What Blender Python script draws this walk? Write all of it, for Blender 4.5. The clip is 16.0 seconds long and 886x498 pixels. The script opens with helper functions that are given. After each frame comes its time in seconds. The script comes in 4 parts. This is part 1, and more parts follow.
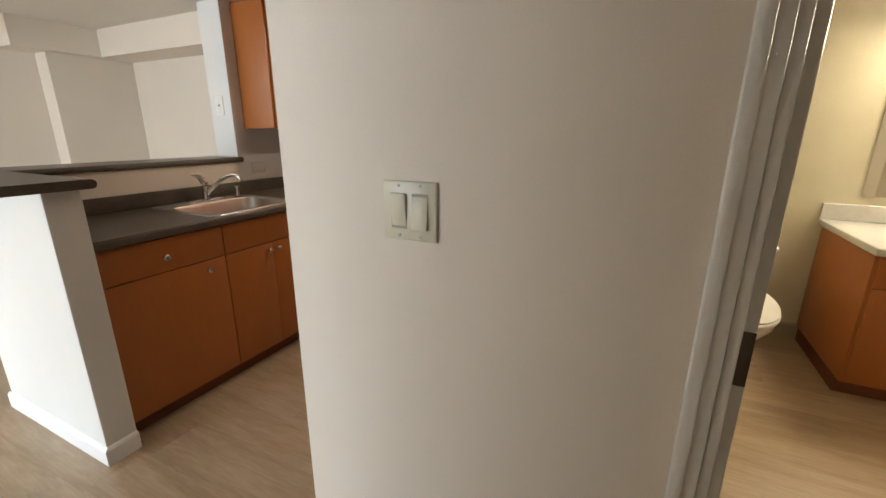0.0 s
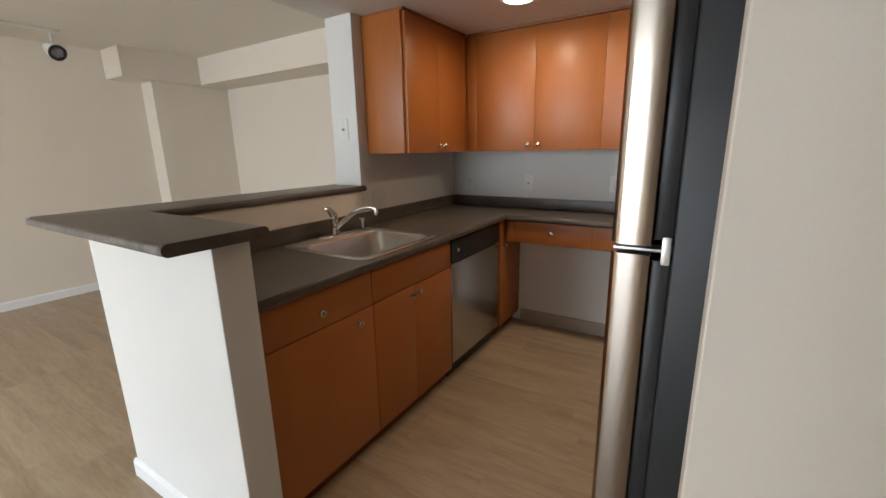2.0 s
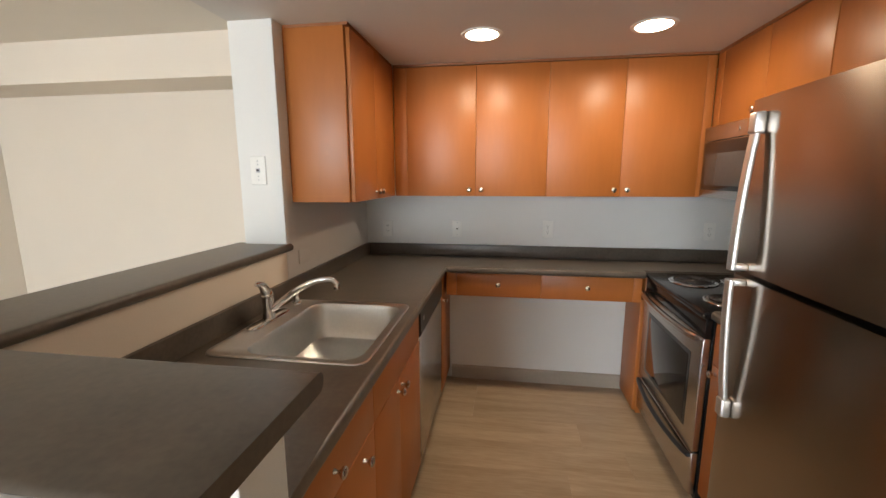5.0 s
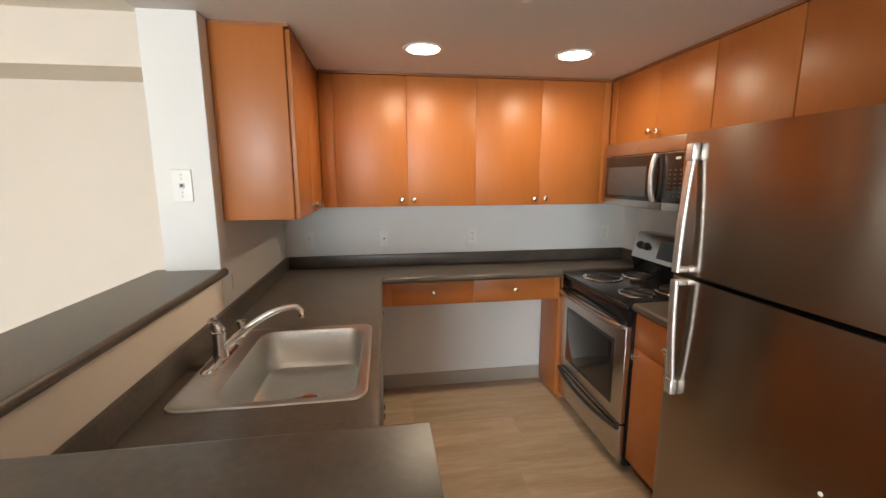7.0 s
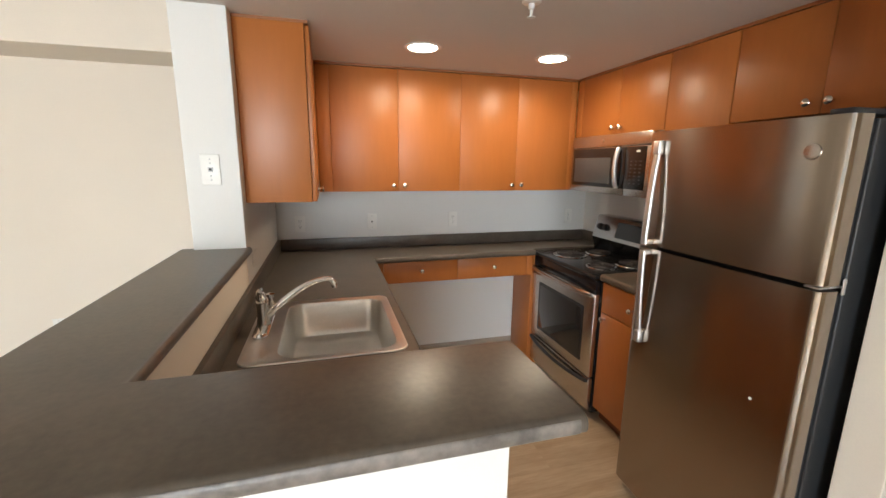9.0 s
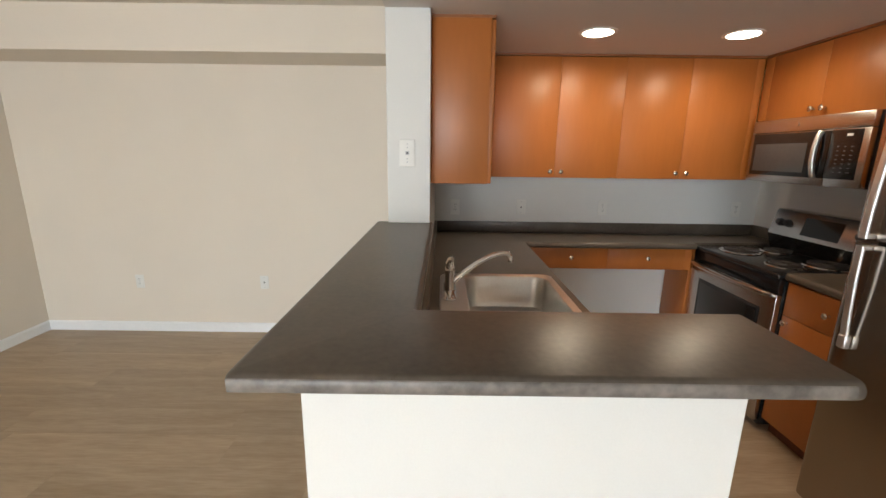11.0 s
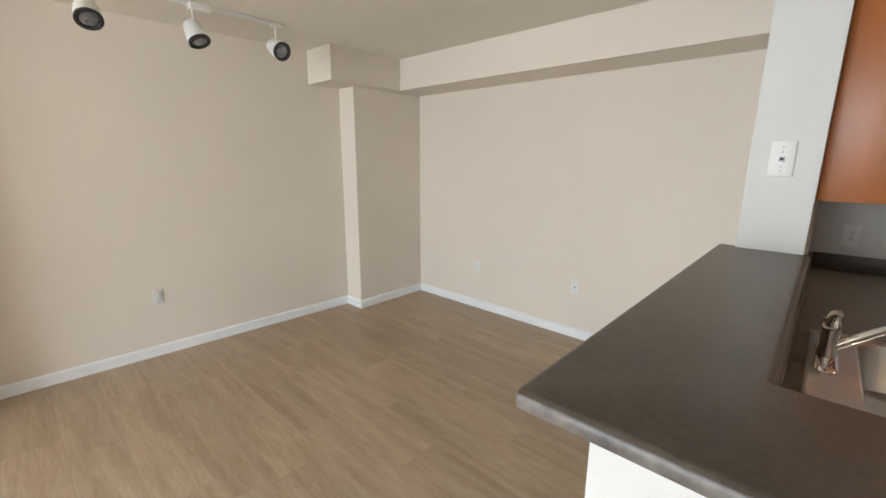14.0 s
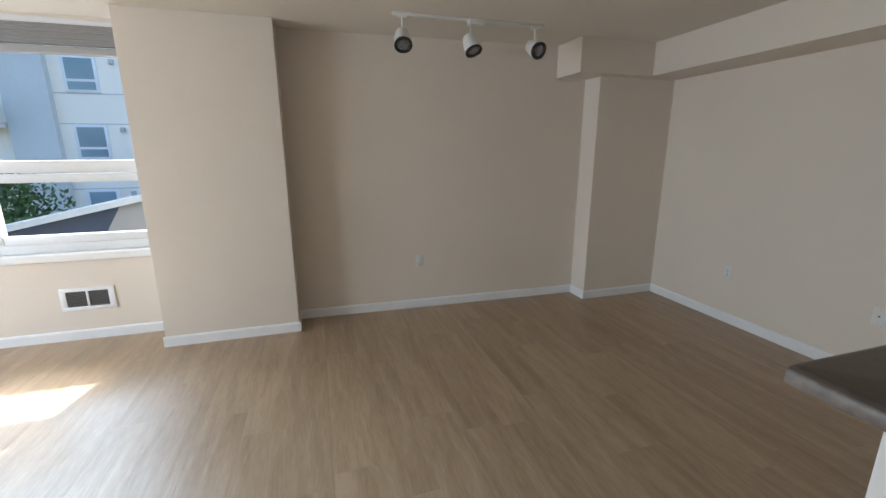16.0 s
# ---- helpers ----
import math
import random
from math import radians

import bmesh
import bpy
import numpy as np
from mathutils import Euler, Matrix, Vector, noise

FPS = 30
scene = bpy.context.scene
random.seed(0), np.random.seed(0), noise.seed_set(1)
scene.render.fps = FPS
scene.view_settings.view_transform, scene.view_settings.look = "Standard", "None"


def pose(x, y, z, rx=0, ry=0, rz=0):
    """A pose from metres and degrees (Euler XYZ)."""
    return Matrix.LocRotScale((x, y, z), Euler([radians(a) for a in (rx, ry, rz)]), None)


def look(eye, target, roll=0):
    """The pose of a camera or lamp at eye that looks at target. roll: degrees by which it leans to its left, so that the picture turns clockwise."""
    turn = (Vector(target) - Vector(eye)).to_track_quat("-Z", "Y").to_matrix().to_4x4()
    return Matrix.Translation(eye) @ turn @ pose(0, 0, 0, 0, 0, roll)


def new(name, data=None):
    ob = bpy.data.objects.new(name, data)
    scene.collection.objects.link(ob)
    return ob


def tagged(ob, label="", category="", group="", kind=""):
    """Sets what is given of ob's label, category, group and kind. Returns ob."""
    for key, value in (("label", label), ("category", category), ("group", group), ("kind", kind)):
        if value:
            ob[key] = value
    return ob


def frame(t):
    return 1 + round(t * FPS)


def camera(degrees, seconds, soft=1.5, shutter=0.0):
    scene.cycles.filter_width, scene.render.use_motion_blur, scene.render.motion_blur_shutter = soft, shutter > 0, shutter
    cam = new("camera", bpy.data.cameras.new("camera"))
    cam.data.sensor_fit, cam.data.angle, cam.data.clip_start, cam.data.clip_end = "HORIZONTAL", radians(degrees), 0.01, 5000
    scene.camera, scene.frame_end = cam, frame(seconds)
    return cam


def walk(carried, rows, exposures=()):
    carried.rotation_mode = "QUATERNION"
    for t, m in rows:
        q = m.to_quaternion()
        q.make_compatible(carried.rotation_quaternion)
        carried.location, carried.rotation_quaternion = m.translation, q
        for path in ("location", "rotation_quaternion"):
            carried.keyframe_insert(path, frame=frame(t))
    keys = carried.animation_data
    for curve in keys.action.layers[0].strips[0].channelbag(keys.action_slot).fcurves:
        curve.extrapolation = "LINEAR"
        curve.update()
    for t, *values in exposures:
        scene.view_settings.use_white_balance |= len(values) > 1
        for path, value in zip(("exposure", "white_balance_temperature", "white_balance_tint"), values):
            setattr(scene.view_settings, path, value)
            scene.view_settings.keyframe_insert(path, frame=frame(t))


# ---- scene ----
cam = camera(94.1, 16.0)
PATH = [
    (0, (0.809, 0.185, 1.342), (-0.034, 1.915, 0.796), 0.2),
    (0.5, (0.664, 0.214, 1.34), (-0.346, 1.855, 0.804), -0.1),
    (1, (0.475, 0.245, 1.348), (-0.608, 1.843, 0.826), -0.6),
    (1.5, (0.263, 0.242, 1.362), (-0.823, 1.846, 0.864), -0.8),
    (2, (0.065, 0.254, 1.38), (-0.967, 1.901, 0.911), -1.1),
    (2.5, (-0.107, 0.322, 1.388), (-1.042, 2.034, 0.948), -0.8),
    (3, (-0.235, 0.379, 1.406), (-1.06, 2.154, 0.996), -0.5),
    (3.5, (-0.387, 0.395, 1.431), (-1.087, 2.228, 1.044), -0.3),
    (4, (-0.501, 0.388, 1.445), (-1.074, 2.269, 1.079), -0.1),
    (6.5, (-0.997, 0.465, 1.521), (-0.857, 2.432, 1.185), -0.4),
    (7, (-1.064, 0.42, 1.535), (-0.778, 2.37, 1.194), -0.2),
    (7.5, (-1.15, 0.36, 1.55), (-0.719, 2.281, 1.201), 0.3),
    (8, (-1.199, 0.295, 1.545), (-0.679, 2.193, 1.19), 0.4),
    (8.2, (-1.231, 0.28, 1.552), (-0.676, 2.166, 1.184), 0.4),
    (10.5, (-1.585, 0.160, 1.500), (-1.372, 2.100, 1.064), 0.8),
    (11, (-1.648, 0.141, 1.502), (-1.648, 2.091, 1.057), 0.75),
    (11.5, (-1.698, 0.126, 1.502), (-1.915, 2.063, 1.051), 0.6),
    (12, (-1.728, 0.128, 1.497), (-2.167, 2.027, 1.048), 0.5),
    (12.5, (-1.732, 0.153, 1.497), (-2.397, 1.986, 1.053), 0.45),
    (13, (-1.708, 0.191, 1.500), (-2.603, 1.925, 1.065), 0.45),
    (13.5, (-1.690, 0.218, 1.504), (-2.812, 1.817, 1.072), 0.4),
    (14, (-1.684, 0.228, 1.505), (-3.012, 1.660, 1.074), 0.35),
    (14.5, (-1.690, 0.199, 1.507), (-3.200, 1.436, 1.071), 0.2),
    (15, (-1.678, 0.140, 1.504), (-3.341, 1.159, 1.062), -0.1),
    (15.5, (-1.637, 0.095, 1.494), (-3.418, 0.888, 1.046), -0.2),
    (16, (-1.589, 0.049, 1.487), (-3.450, 0.614, 1.023), -0.2),
]
walk(cam, [(t, look(eye, target, roll)) for t, eye, target, roll in PATH],
     [(0, 2.65, 6350, 10), (1, 2.35, 6200, 10), (1.6, 2.3, 6200, 10), (2.5, 2.55, 6350, 10), (3.5, 2.75, 6450, 10), (7, 3.05, 6500, 10), (8.2, 3.12, 6450, 10), (11, 2.6, 6500, 10), (12, 2.5, 6450, 10), (13, 2.6, 6400, 10), (14, 2.62, 6200, 10), (14.5, 2.5, 6100, 10), (15.2, 2.15, 6000, 10), (16, 1.6, 5950, 10)])


# ---- light ----
world = bpy.data.worlds.new("world")
scene.world = world
world.use_nodes = True
wn = world.node_tree
sky = wn.nodes.new("ShaderNodeTexSky")
sky.sky_type, sky.sun_disc = "NISHITA", False
sky.dust_density = 3.0
sky.sun_elevation, sky.sun_rotation = radians(43), radians(-78)
wn.links.new(sky.outputs[0], wn.nodes["Background"].inputs[0])
wn.nodes["Background"].inputs[1].default_value = 0.15


def lamp(name, kind, m, energy, colour, **more):
    data = bpy.data.lights.new(name, kind)
    data.energy, data.color = energy, colour
    ob = new(name, data)
    ob.matrix_world = m
    return ob


sun = lamp("sun", "SUN", look((-10, 2.1, 9.5), (0, 0, 0)), 4.6, (1.0, 0.93, 0.82))
sun.data.angle = radians(0.5)
south_light = lamp("south_window_light", "AREA", look((-3.0, -4.86, 1.3), (-3.0, 0, 1.1)), 41, (0.84, 0.93, 1.0))
south_light.data.shape, south_light.data.size, south_light.data.size_y = "RECTANGLE", 2.5, 1.75
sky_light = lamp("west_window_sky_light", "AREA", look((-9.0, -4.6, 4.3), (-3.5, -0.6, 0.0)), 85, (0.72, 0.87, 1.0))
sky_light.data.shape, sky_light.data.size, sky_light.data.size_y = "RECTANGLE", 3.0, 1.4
DOWNLIGHTS = [(-0.85, 2.50), (-0.09, 2.50)]
for lx, ly in DOWNLIGHTS:
    d = lamp("downlight_bulb", "AREA", pose(lx, ly, 2.128), 0.86, (1.0, 0.82, 0.58))
    d.data.shape, d.data.size, d.data.spread = "DISK", 0.13, radians(168)
vanity_bulb = lamp("vanity_bulb", "AREA", look((2.25, 3.38, 1.98), (1.9, 2.2, 0.8)), 4.0, (1.0, 0.84, 0.56))
vanity_bulb.data.size = 0.3


# ---- materials ----
def mat(name, base, rough=0.5, metal=0.0, var=0.12, scale=6.0, fine=60.0, bump=0.05, stretch=(1, 1, 1), second=None, coat=0.0, emit=0.0, bump_scale=None):
    m = bpy.data.materials.new(name)
    m.use_nodes = True
    nt = m.node_tree
    b = nt.nodes["Principled BSDF"]
    geo = nt.nodes.new("ShaderNodeNewGeometry")
    mp = nt.nodes.new("ShaderNodeMapping")
    mp.inputs["Scale"].default_value = stretch
    nt.links.new(geo.outputs["Position"], mp.inputs["Vector"])
    n1, n2 = nt.nodes.new("ShaderNodeTexNoise"), nt.nodes.new("ShaderNodeTexNoise")
    for n, s in ((n1, scale), (n2, fine)):
        n.inputs["Scale"].default_value = s
        n.inputs["Detail"].default_value = 4
        nt.links.new(mp.outputs[0], n.inputs["Vector"])
    mix = nt.nodes.new("ShaderNodeMix")
    mix.data_type = "RGBA"
    dark = second or tuple(c * (1 - var) for c in base)
    mix.inputs[6].default_value, mix.inputs[7].default_value = (*dark, 1), (*[min(1, c * (1 + (0 if second else var * 0.5))) for c in base], 1)
    add = nt.nodes.new("ShaderNodeMath")
    add.operation = "MULTIPLY_ADD"
    add.inputs[1].default_value = 0.6
    nt.links.new(n1.outputs[0], add.inputs[0])
    half = nt.nodes.new("ShaderNodeMath")
    half.operation = "MULTIPLY"
    half.inputs[1].default_value = 0.4
    nt.links.new(n2.outputs[0], half.inputs[0])
    nt.links.new(half.outputs[0], add.inputs[2])
    ramp = nt.nodes.new("ShaderNodeMapRange")
    ramp.inputs[1].default_value, ramp.inputs[2].default_value = 0.35, 0.65
    nt.links.new(add.outputs[0], ramp.inputs[0])
    nt.links.new(ramp.outputs[0], mix.inputs[0])
    nt.links.new(mix.outputs[2], b.inputs["Base Color"])
    rr = nt.nodes.new("ShaderNodeMapRange")
    rr.inputs[3].default_value, rr.inputs[4].default_value = max(0.02, rough * 0.88), min(1, rough * 1.12)
    nt.links.new(n1.outputs[0], rr.inputs[0])
    nt.links.new(rr.outputs[0], b.inputs["Roughness"])
    b.inputs["Metallic"].default_value = metal
    b.inputs["Coat Weight"].default_value = coat
    b.inputs["Coat Roughness"].default_value = 0.15
    if bump:
        bp = nt.nodes.new("ShaderNodeBump")
        bp.inputs["Strength"].default_value, bp.inputs["Distance"].default_value = bump, 0.002
        n3 = nt.nodes.new("ShaderNodeTexNoise")
        n3.inputs["Scale"].default_value = bump_scale or fine
        n3.inputs["Detail"].default_value = 3
        nt.links.new(mp.outputs[0], n3.inputs["Vector"])
        nt.links.new(n3.outputs[0], bp.inputs["Height"])
        nt.links.new(bp.outputs[0], b.inputs["Normal"])
    if emit:
        b.inputs["Emission Color"].default_value = (*base, 1)
        b.inputs["Emission Strength"].default_value = emit
    return m


def plank_material():
    m = mat("vinyl_plank", (0.36, 0.255, 0.165), 0.34, var=0.3, scale=1.0, fine=1.0, bump=0.05)
    nt = m.node_tree
    b = nt.nodes["Principled BSDF"]
    mp = [n for n in nt.nodes if n.type == "MAPPING"][0]
    info = nt.nodes.new("ShaderNodeObjectInfo")
    comb = nt.nodes.new("ShaderNodeVectorMath")
    comb.operation = "SCALE"
    comb.inputs[0].default_value = (37.0, 91.0, 13.0)
    nt.links.new(info.outputs["Random"], comb.inputs["Scale"])
    nt.links.new(comb.outputs[0], mp.inputs["Location"])
    noises = [n for n in nt.nodes if n.type == "TEX_NOISE"]
    mp.inputs["Scale"].default_value = (1.6, 14.0, 1.0)
    noises[0].inputs["Scale"].default_value, noises[0].inputs["Distortion"].default_value = 1.0, 0.6
    noises[1].inputs["Scale"].default_value, noises[1].inputs["Detail"].default_value = 7.0, 6
    noises[2].inputs["Scale"].default_value = 9.0
    mix = [n for n in nt.nodes if n.type == "MIX"][0]
    mix.inputs[6].default_value, mix.inputs[7].default_value = (0.340, 0.243, 0.153, 1), (0.475, 0.362, 0.247, 1)
    hsv = nt.nodes.new("ShaderNodeHueSaturation")
    mr = nt.nodes.new("ShaderNodeMapRange")
    mr.inputs[3].default_value, mr.inputs[4].default_value = 0.92, 1.08
    nt.links.new(info.outputs["Random"], mr.inputs[0])
    nt.links.new(mr.outputs[0], hsv.inputs["Value"])
    nt.links.new(mix.outputs[2], hsv.inputs["Color"])
    nt.links.new(hsv.outputs[0], b.inputs["Base Color"])
    return m


def glass_material(name, tint=(0.95, 0.98, 0.97)):
    m = bpy.data.materials.new(name)
    m.use_nodes = True
    b = m.node_tree.nodes["Principled BSDF"]
    b.inputs["Base Color"].default_value = (*tint, 1)
    b.inputs["Roughness"].default_value = 0.0
    b.inputs["Transmission Weight"].default_value = 1.0
    b.inputs["IOR"].default_value = 1.1
    return m


M_WALL = mat("wall_paint", (0.775, 0.70, 0.605), 0.75, var=0.04, scale=1.2, fine=220, bump=0.12, bump_scale=180)
M_WHITE = mat("white_wall_paint", (0.735, 0.73, 0.705), 0.7, var=0.03, scale=1.5, fine=220, bump=0.12, bump_scale=180)
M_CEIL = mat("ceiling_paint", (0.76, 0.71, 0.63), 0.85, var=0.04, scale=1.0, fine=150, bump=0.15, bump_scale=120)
# same ceiling paint made darker and greyer: the kitchen's dimmer light as colour
M_CEILSHADE = mat("shaded_ceiling_paint", (0.66, 0.625, 0.585), 0.85, var=0.04, scale=1.0, fine=150, bump=0.15, bump_scale=120)
M_BATH = mat("bathroom_paint", (0.68, 0.63, 0.48), 0.6, var=0.03, bump=0.08, bump_scale=180)
M_TRIM = mat("white_trim_paint", (0.87, 0.88, 0.885), 0.32, var=0.04, scale=3, bump=0.03)
M_VBASE = mat("beige_vinyl_base", (0.42, 0.36, 0.29), 0.5, var=0.06, scale=3, bump=0.03)
M_PLANK = plank_material()
M_SUB = mat("floor_joint", (0.13, 0.09, 0.06), 0.8, var=0.1)
M_CAB = mat("orange_wood_cabinet", (0.41, 0.132, 0.027), 0.40, var=0.06, scale=2.2, fine=14, bump=0.03, stretch=(4, 4, 0.6))
# cabinet orange darkened, with the shade over the wall cabinets in its colour
M_CABSHADE = mat("cabinet_top_shade", (0.28, 0.10, 0.028), 0.5, var=0.15, scale=2.2, fine=14, bump=0.03, stretch=(4, 4, 0.6))
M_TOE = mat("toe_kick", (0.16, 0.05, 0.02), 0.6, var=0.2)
M_TOP = mat("dark_taupe_laminate", (0.104, 0.084, 0.066), 0.34, var=0.3, scale=9, fine=70, bump=0.03)
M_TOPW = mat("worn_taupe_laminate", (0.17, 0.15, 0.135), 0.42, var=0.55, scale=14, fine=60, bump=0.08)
M_STEEL = mat("brushed_stainless", (0.56, 0.53, 0.50), 0.26, 1.0, var=0.06, scale=3, fine=20, bump=0)
M_FRIDGE = mat("brushed_steel_door", (0.39, 0.338, 0.288), 0.20, 1.0, var=0.03, scale=1.5, fine=8, bump=0)
brushed = M_FRIDGE.node_tree
tangent = brushed.nodes.new("ShaderNodeTangent")
tangent.direction_type, tangent.axis = "RADIAL", "Z"
brushed.links.new(tangent.outputs[0], brushed.nodes["Principled BSDF"].inputs["Tangent"])
brushed.nodes["Principled BSDF"].inputs["Anisotropic"].default_value = 0.85
brushed.nodes["Principled BSDF"].inputs["Anisotropic Rotation"].default_value = 0.25
M_SINK = mat("sink_steel", (0.66, 0.66, 0.65), 0.30, 1.0, var=0.08, scale=8, fine=90, bump=0.02)
M_CHROME = mat("chrome", (0.80, 0.80, 0.80), 0.08, 1.0, var=0.03, bump=0)
M_KNOB = mat("satin_nickel", (0.66, 0.62, 0.57), 0.22, 1.0, var=0.05, bump=0)
M_HANDLE = mat("silver_handle", (0.78, 0.79, 0.80), 0.42, 1.0, var=0.04, bump=0)
M_BLACK = mat("black_enamel", (0.012, 0.012, 0.013), 0.16, var=0.2, bump=0)
M_BLACKP = mat("black_plastic", (0.02, 0.02, 0.022), 0.4, var=0.2, bump=0.04)
M_CHAR = mat("charcoal_textured_side", (0.018, 0.019, 0.021), 0.45, var=0.15, scale=20, fine=250, bump=0.15)
M_COIL = mat("burner_coil", (0.05, 0.045, 0.045), 0.5, 0.6, var=0.3, bump=0.05)
M_DGLASS = mat("dark_oven_glass", (0.018, 0.016, 0.015), 0.07, var=0.1, bump=0)
M_MWGLASS = mat("microwave_window", (0.07, 0.07, 0.072), 0.12, var=0.1, bump=0)
M_IVORY = mat("ivory_plastic", (0.66, 0.62, 0.48), 0.35, var=0.04, bump=0)
M_WPLAS = mat("white_plastic", (0.78, 0.77, 0.73), 0.35, var=0.03, bump=0)
M_SLOT = mat("dark_slot", (0.06, 0.055, 0.05), 0.6, var=0.1, bump=0)
M_PRINT = mat("grey_print", (0.5, 0.5, 0.5), 0.5, var=0.02, bump=0)
M_LOUVRE = mat("grey_louvre", (0.17, 0.165, 0.155), 0.6, var=0.2, bump=0)
M_KEY = mat("dim_key_print", (0.09, 0.09, 0.10), 0.5, var=0.02, bump=0)
M_RECESS = mat("ivory_recess", (0.36, 0.33, 0.25), 0.5, var=0.05, bump=0)
M_PORC = mat("white_porcelain", (0.82, 0.82, 0.80), 0.12, var=0.02, bump=0, coat=0.4)
M_MARB = mat("cultured_marble", (0.66, 0.65, 0.63), 0.18, var=0.08, scale=5, bump=0)
M_MIRROR = mat("mirror_silver", (0.88, 0.90, 0.88), 0.02, 1.0, var=0.0, bump=0)
M_HINGE = mat("dull_bronze_hinge", (0.16, 0.14, 0.125), 0.45, 1.0, var=0.2, bump=0)
M_LAMP = mat("lamp_diffuser", (1.0, 0.90, 0.76), 0.5, var=0.0, bump=0, emit=2.2)
M_LENS = mat("bulb_lens", (0.30, 0.30, 0.32), 0.15, 0.5, var=0.3, scale=60, bump=0)
M_VINYL = mat("white_window_vinyl", (0.78, 0.79, 0.80), 0.35, var=0.03, bump=0)
M_BLIND = mat("pale_blind_fabric", (0.36, 0.355, 0.35), 0.7, var=0.05, scale=8, bump=0.05)
M_GLASS = glass_material("window_glass")
M_FAC = mat("pale_facade_panel", (0.93, 0.87, 0.76), 0.7, var=0.05, scale=0.5, fine=8, bump=0.05)
M_FACG = mat("grey_blue_facade_panel", (0.60, 0.63, 0.62), 0.5, var=0.08, scale=0.5, fine=8, bump=0.05)
M_FGLASS = mat("far_window_glass", (0.22, 0.32, 0.38), 0.08, var=0.3, scale=0.6, bump=0)
M_ROOF = mat("dark_roof_sheet", (0.10, 0.11, 0.13), 0.6, var=0.2, scale=2, bump=0.1)
M_STUCCO = mat("beige_stucco", (0.52, 0.46, 0.38), 0.85, var=0.08, scale=1, bump=0.2)
M_GROUND = mat("asphalt", (0.055, 0.054, 0.052), 0.9, var=0.3, scale=0.5, bump=0.1)
M_BARK = mat("bark", (0.12, 0.08, 0.05), 0.9, var=0.3, bump=0.3)
M_LEAF = mat("leaves", (0.12, 0.19, 0.06), 0.6, var=0.5, scale=3, bump=0)


# ---- building helpers ----
def thing(name, loc, label, category, group="", kind=""):
    ob = new(name)
    ob.location = loc
    ob.empty_display_size = 0.1
    return tagged(ob, label, category, group, kind)


def part(name, bm, material, parent=None, label="", smooth=True):
    root = parent
    while root is not None and root.parent is not None:
        root = root.parent
    bm.normal_update()
    bmesh.ops.triangulate(bm, faces=[f for f in bm.faces if len(f.verts) > 4], ngon_method="BEAUTY")
    bmesh.ops.recalc_face_normals(bm, faces=bm.faces)
    if root is not None:
        bmesh.ops.translate(bm, verts=bm.verts, vec=-root.location)
    me = bpy.data.meshes.new(name)
    bm.to_mesh(me)
    bm.free()
    me.materials.append(material)
    if smooth:
        me.polygons.foreach_set("use_smooth", [True] * len(me.polygons))
        me.set_sharp_from_angle(angle=radians(35))
    ob = new(name, me)
    ob.parent = parent
    if label:
        tagged(ob, label)
    return ob


def setting(name, bm, material, label, category, smooth=False):
    ob = part(name, bm, material, None, "", smooth)
    return tagged(ob, label, category, "", "structure")


def bx(x0, y0, z0, x1, y1, z1, bev=0.002, seg=2, bm=None):
    own = bmesh.new()
    bmesh.ops.create_cube(own, size=1)
    for v in own.verts:
        v.co = Vector((x0 if v.co.x < 0 else x1, y0 if v.co.y < 0 else y1, z0 if v.co.z < 0 else z1))
    if bev > 0:
        bmesh.ops.bevel(own, geom=own.edges[:], offset=bev, segments=seg, profile=0.5, affect="EDGES")
    if bm is None:
        return own
    return merge(bm, own)


def merge(bm, other):
    me = bpy.data.meshes.new("scrap")
    other.to_mesh(me)
    other.free()
    bm.from_mesh(me)
    bpy.data.meshes.remove(me)
    return bm


def axes(direction):
    w = Vector(direction).normalized()
    u = w.orthogonal().normalized()
    return u, w.cross(u), w


def lathe(origin, direction, profile, seg=24, bm=None):
    """profile: pairs of distance along the axis and radius."""
    bm = bm or bmesh.new()
    u, v, w = axes(direction)
    o = Vector(origin)
    rings = []
    for d, r in profile:
        rings.append([bm.verts.new(o + w * d + (u * math.cos(a) + v * math.sin(a)) * max(r, 1e-5)) for a in [2 * math.pi * i / seg for i in range(seg)]])
    for a, b in zip(rings, rings[1:]):
        for i in range(seg):
            bm.faces.new((a[i], a[(i + 1) % seg], b[(i + 1) % seg], b[i]))
    bm.faces.new(rings[0])
    bm.faces.new(rings[-1])
    return bm


def tube(points, radius, seg=12, bm=None, flat=1.0):
    """A round bar along the points; radius may be a list."""
    bm = bm or bmesh.new()
    pts = [Vector(p) for p in points]
    rings, u = [], None
    for i, p in enumerate(pts):
        d = (pts[min(i + 1, len(pts) - 1)] - pts[max(i - 1, 0)]).normalized()
        u = d.orthogonal().normalized() if u is None else (u - d * u.dot(d)).normalized()
        v = d.cross(u)
        r = radius[i] if isinstance(radius, (list, tuple)) else radius
        rings.append([bm.verts.new(p + (u * math.cos(a) * flat + v * math.sin(a)) * r) for a in [2 * math.pi * k / seg for k in range(seg)]])
    for a, b in zip(rings, rings[1:]):
        for i in range(seg):
            bm.faces.new((a[i], a[(i + 1) % seg], b[(i + 1) % seg], b[i]))
    bm.faces.new(rings[0])
    bm.faces.new(rings[-1])
    return bm


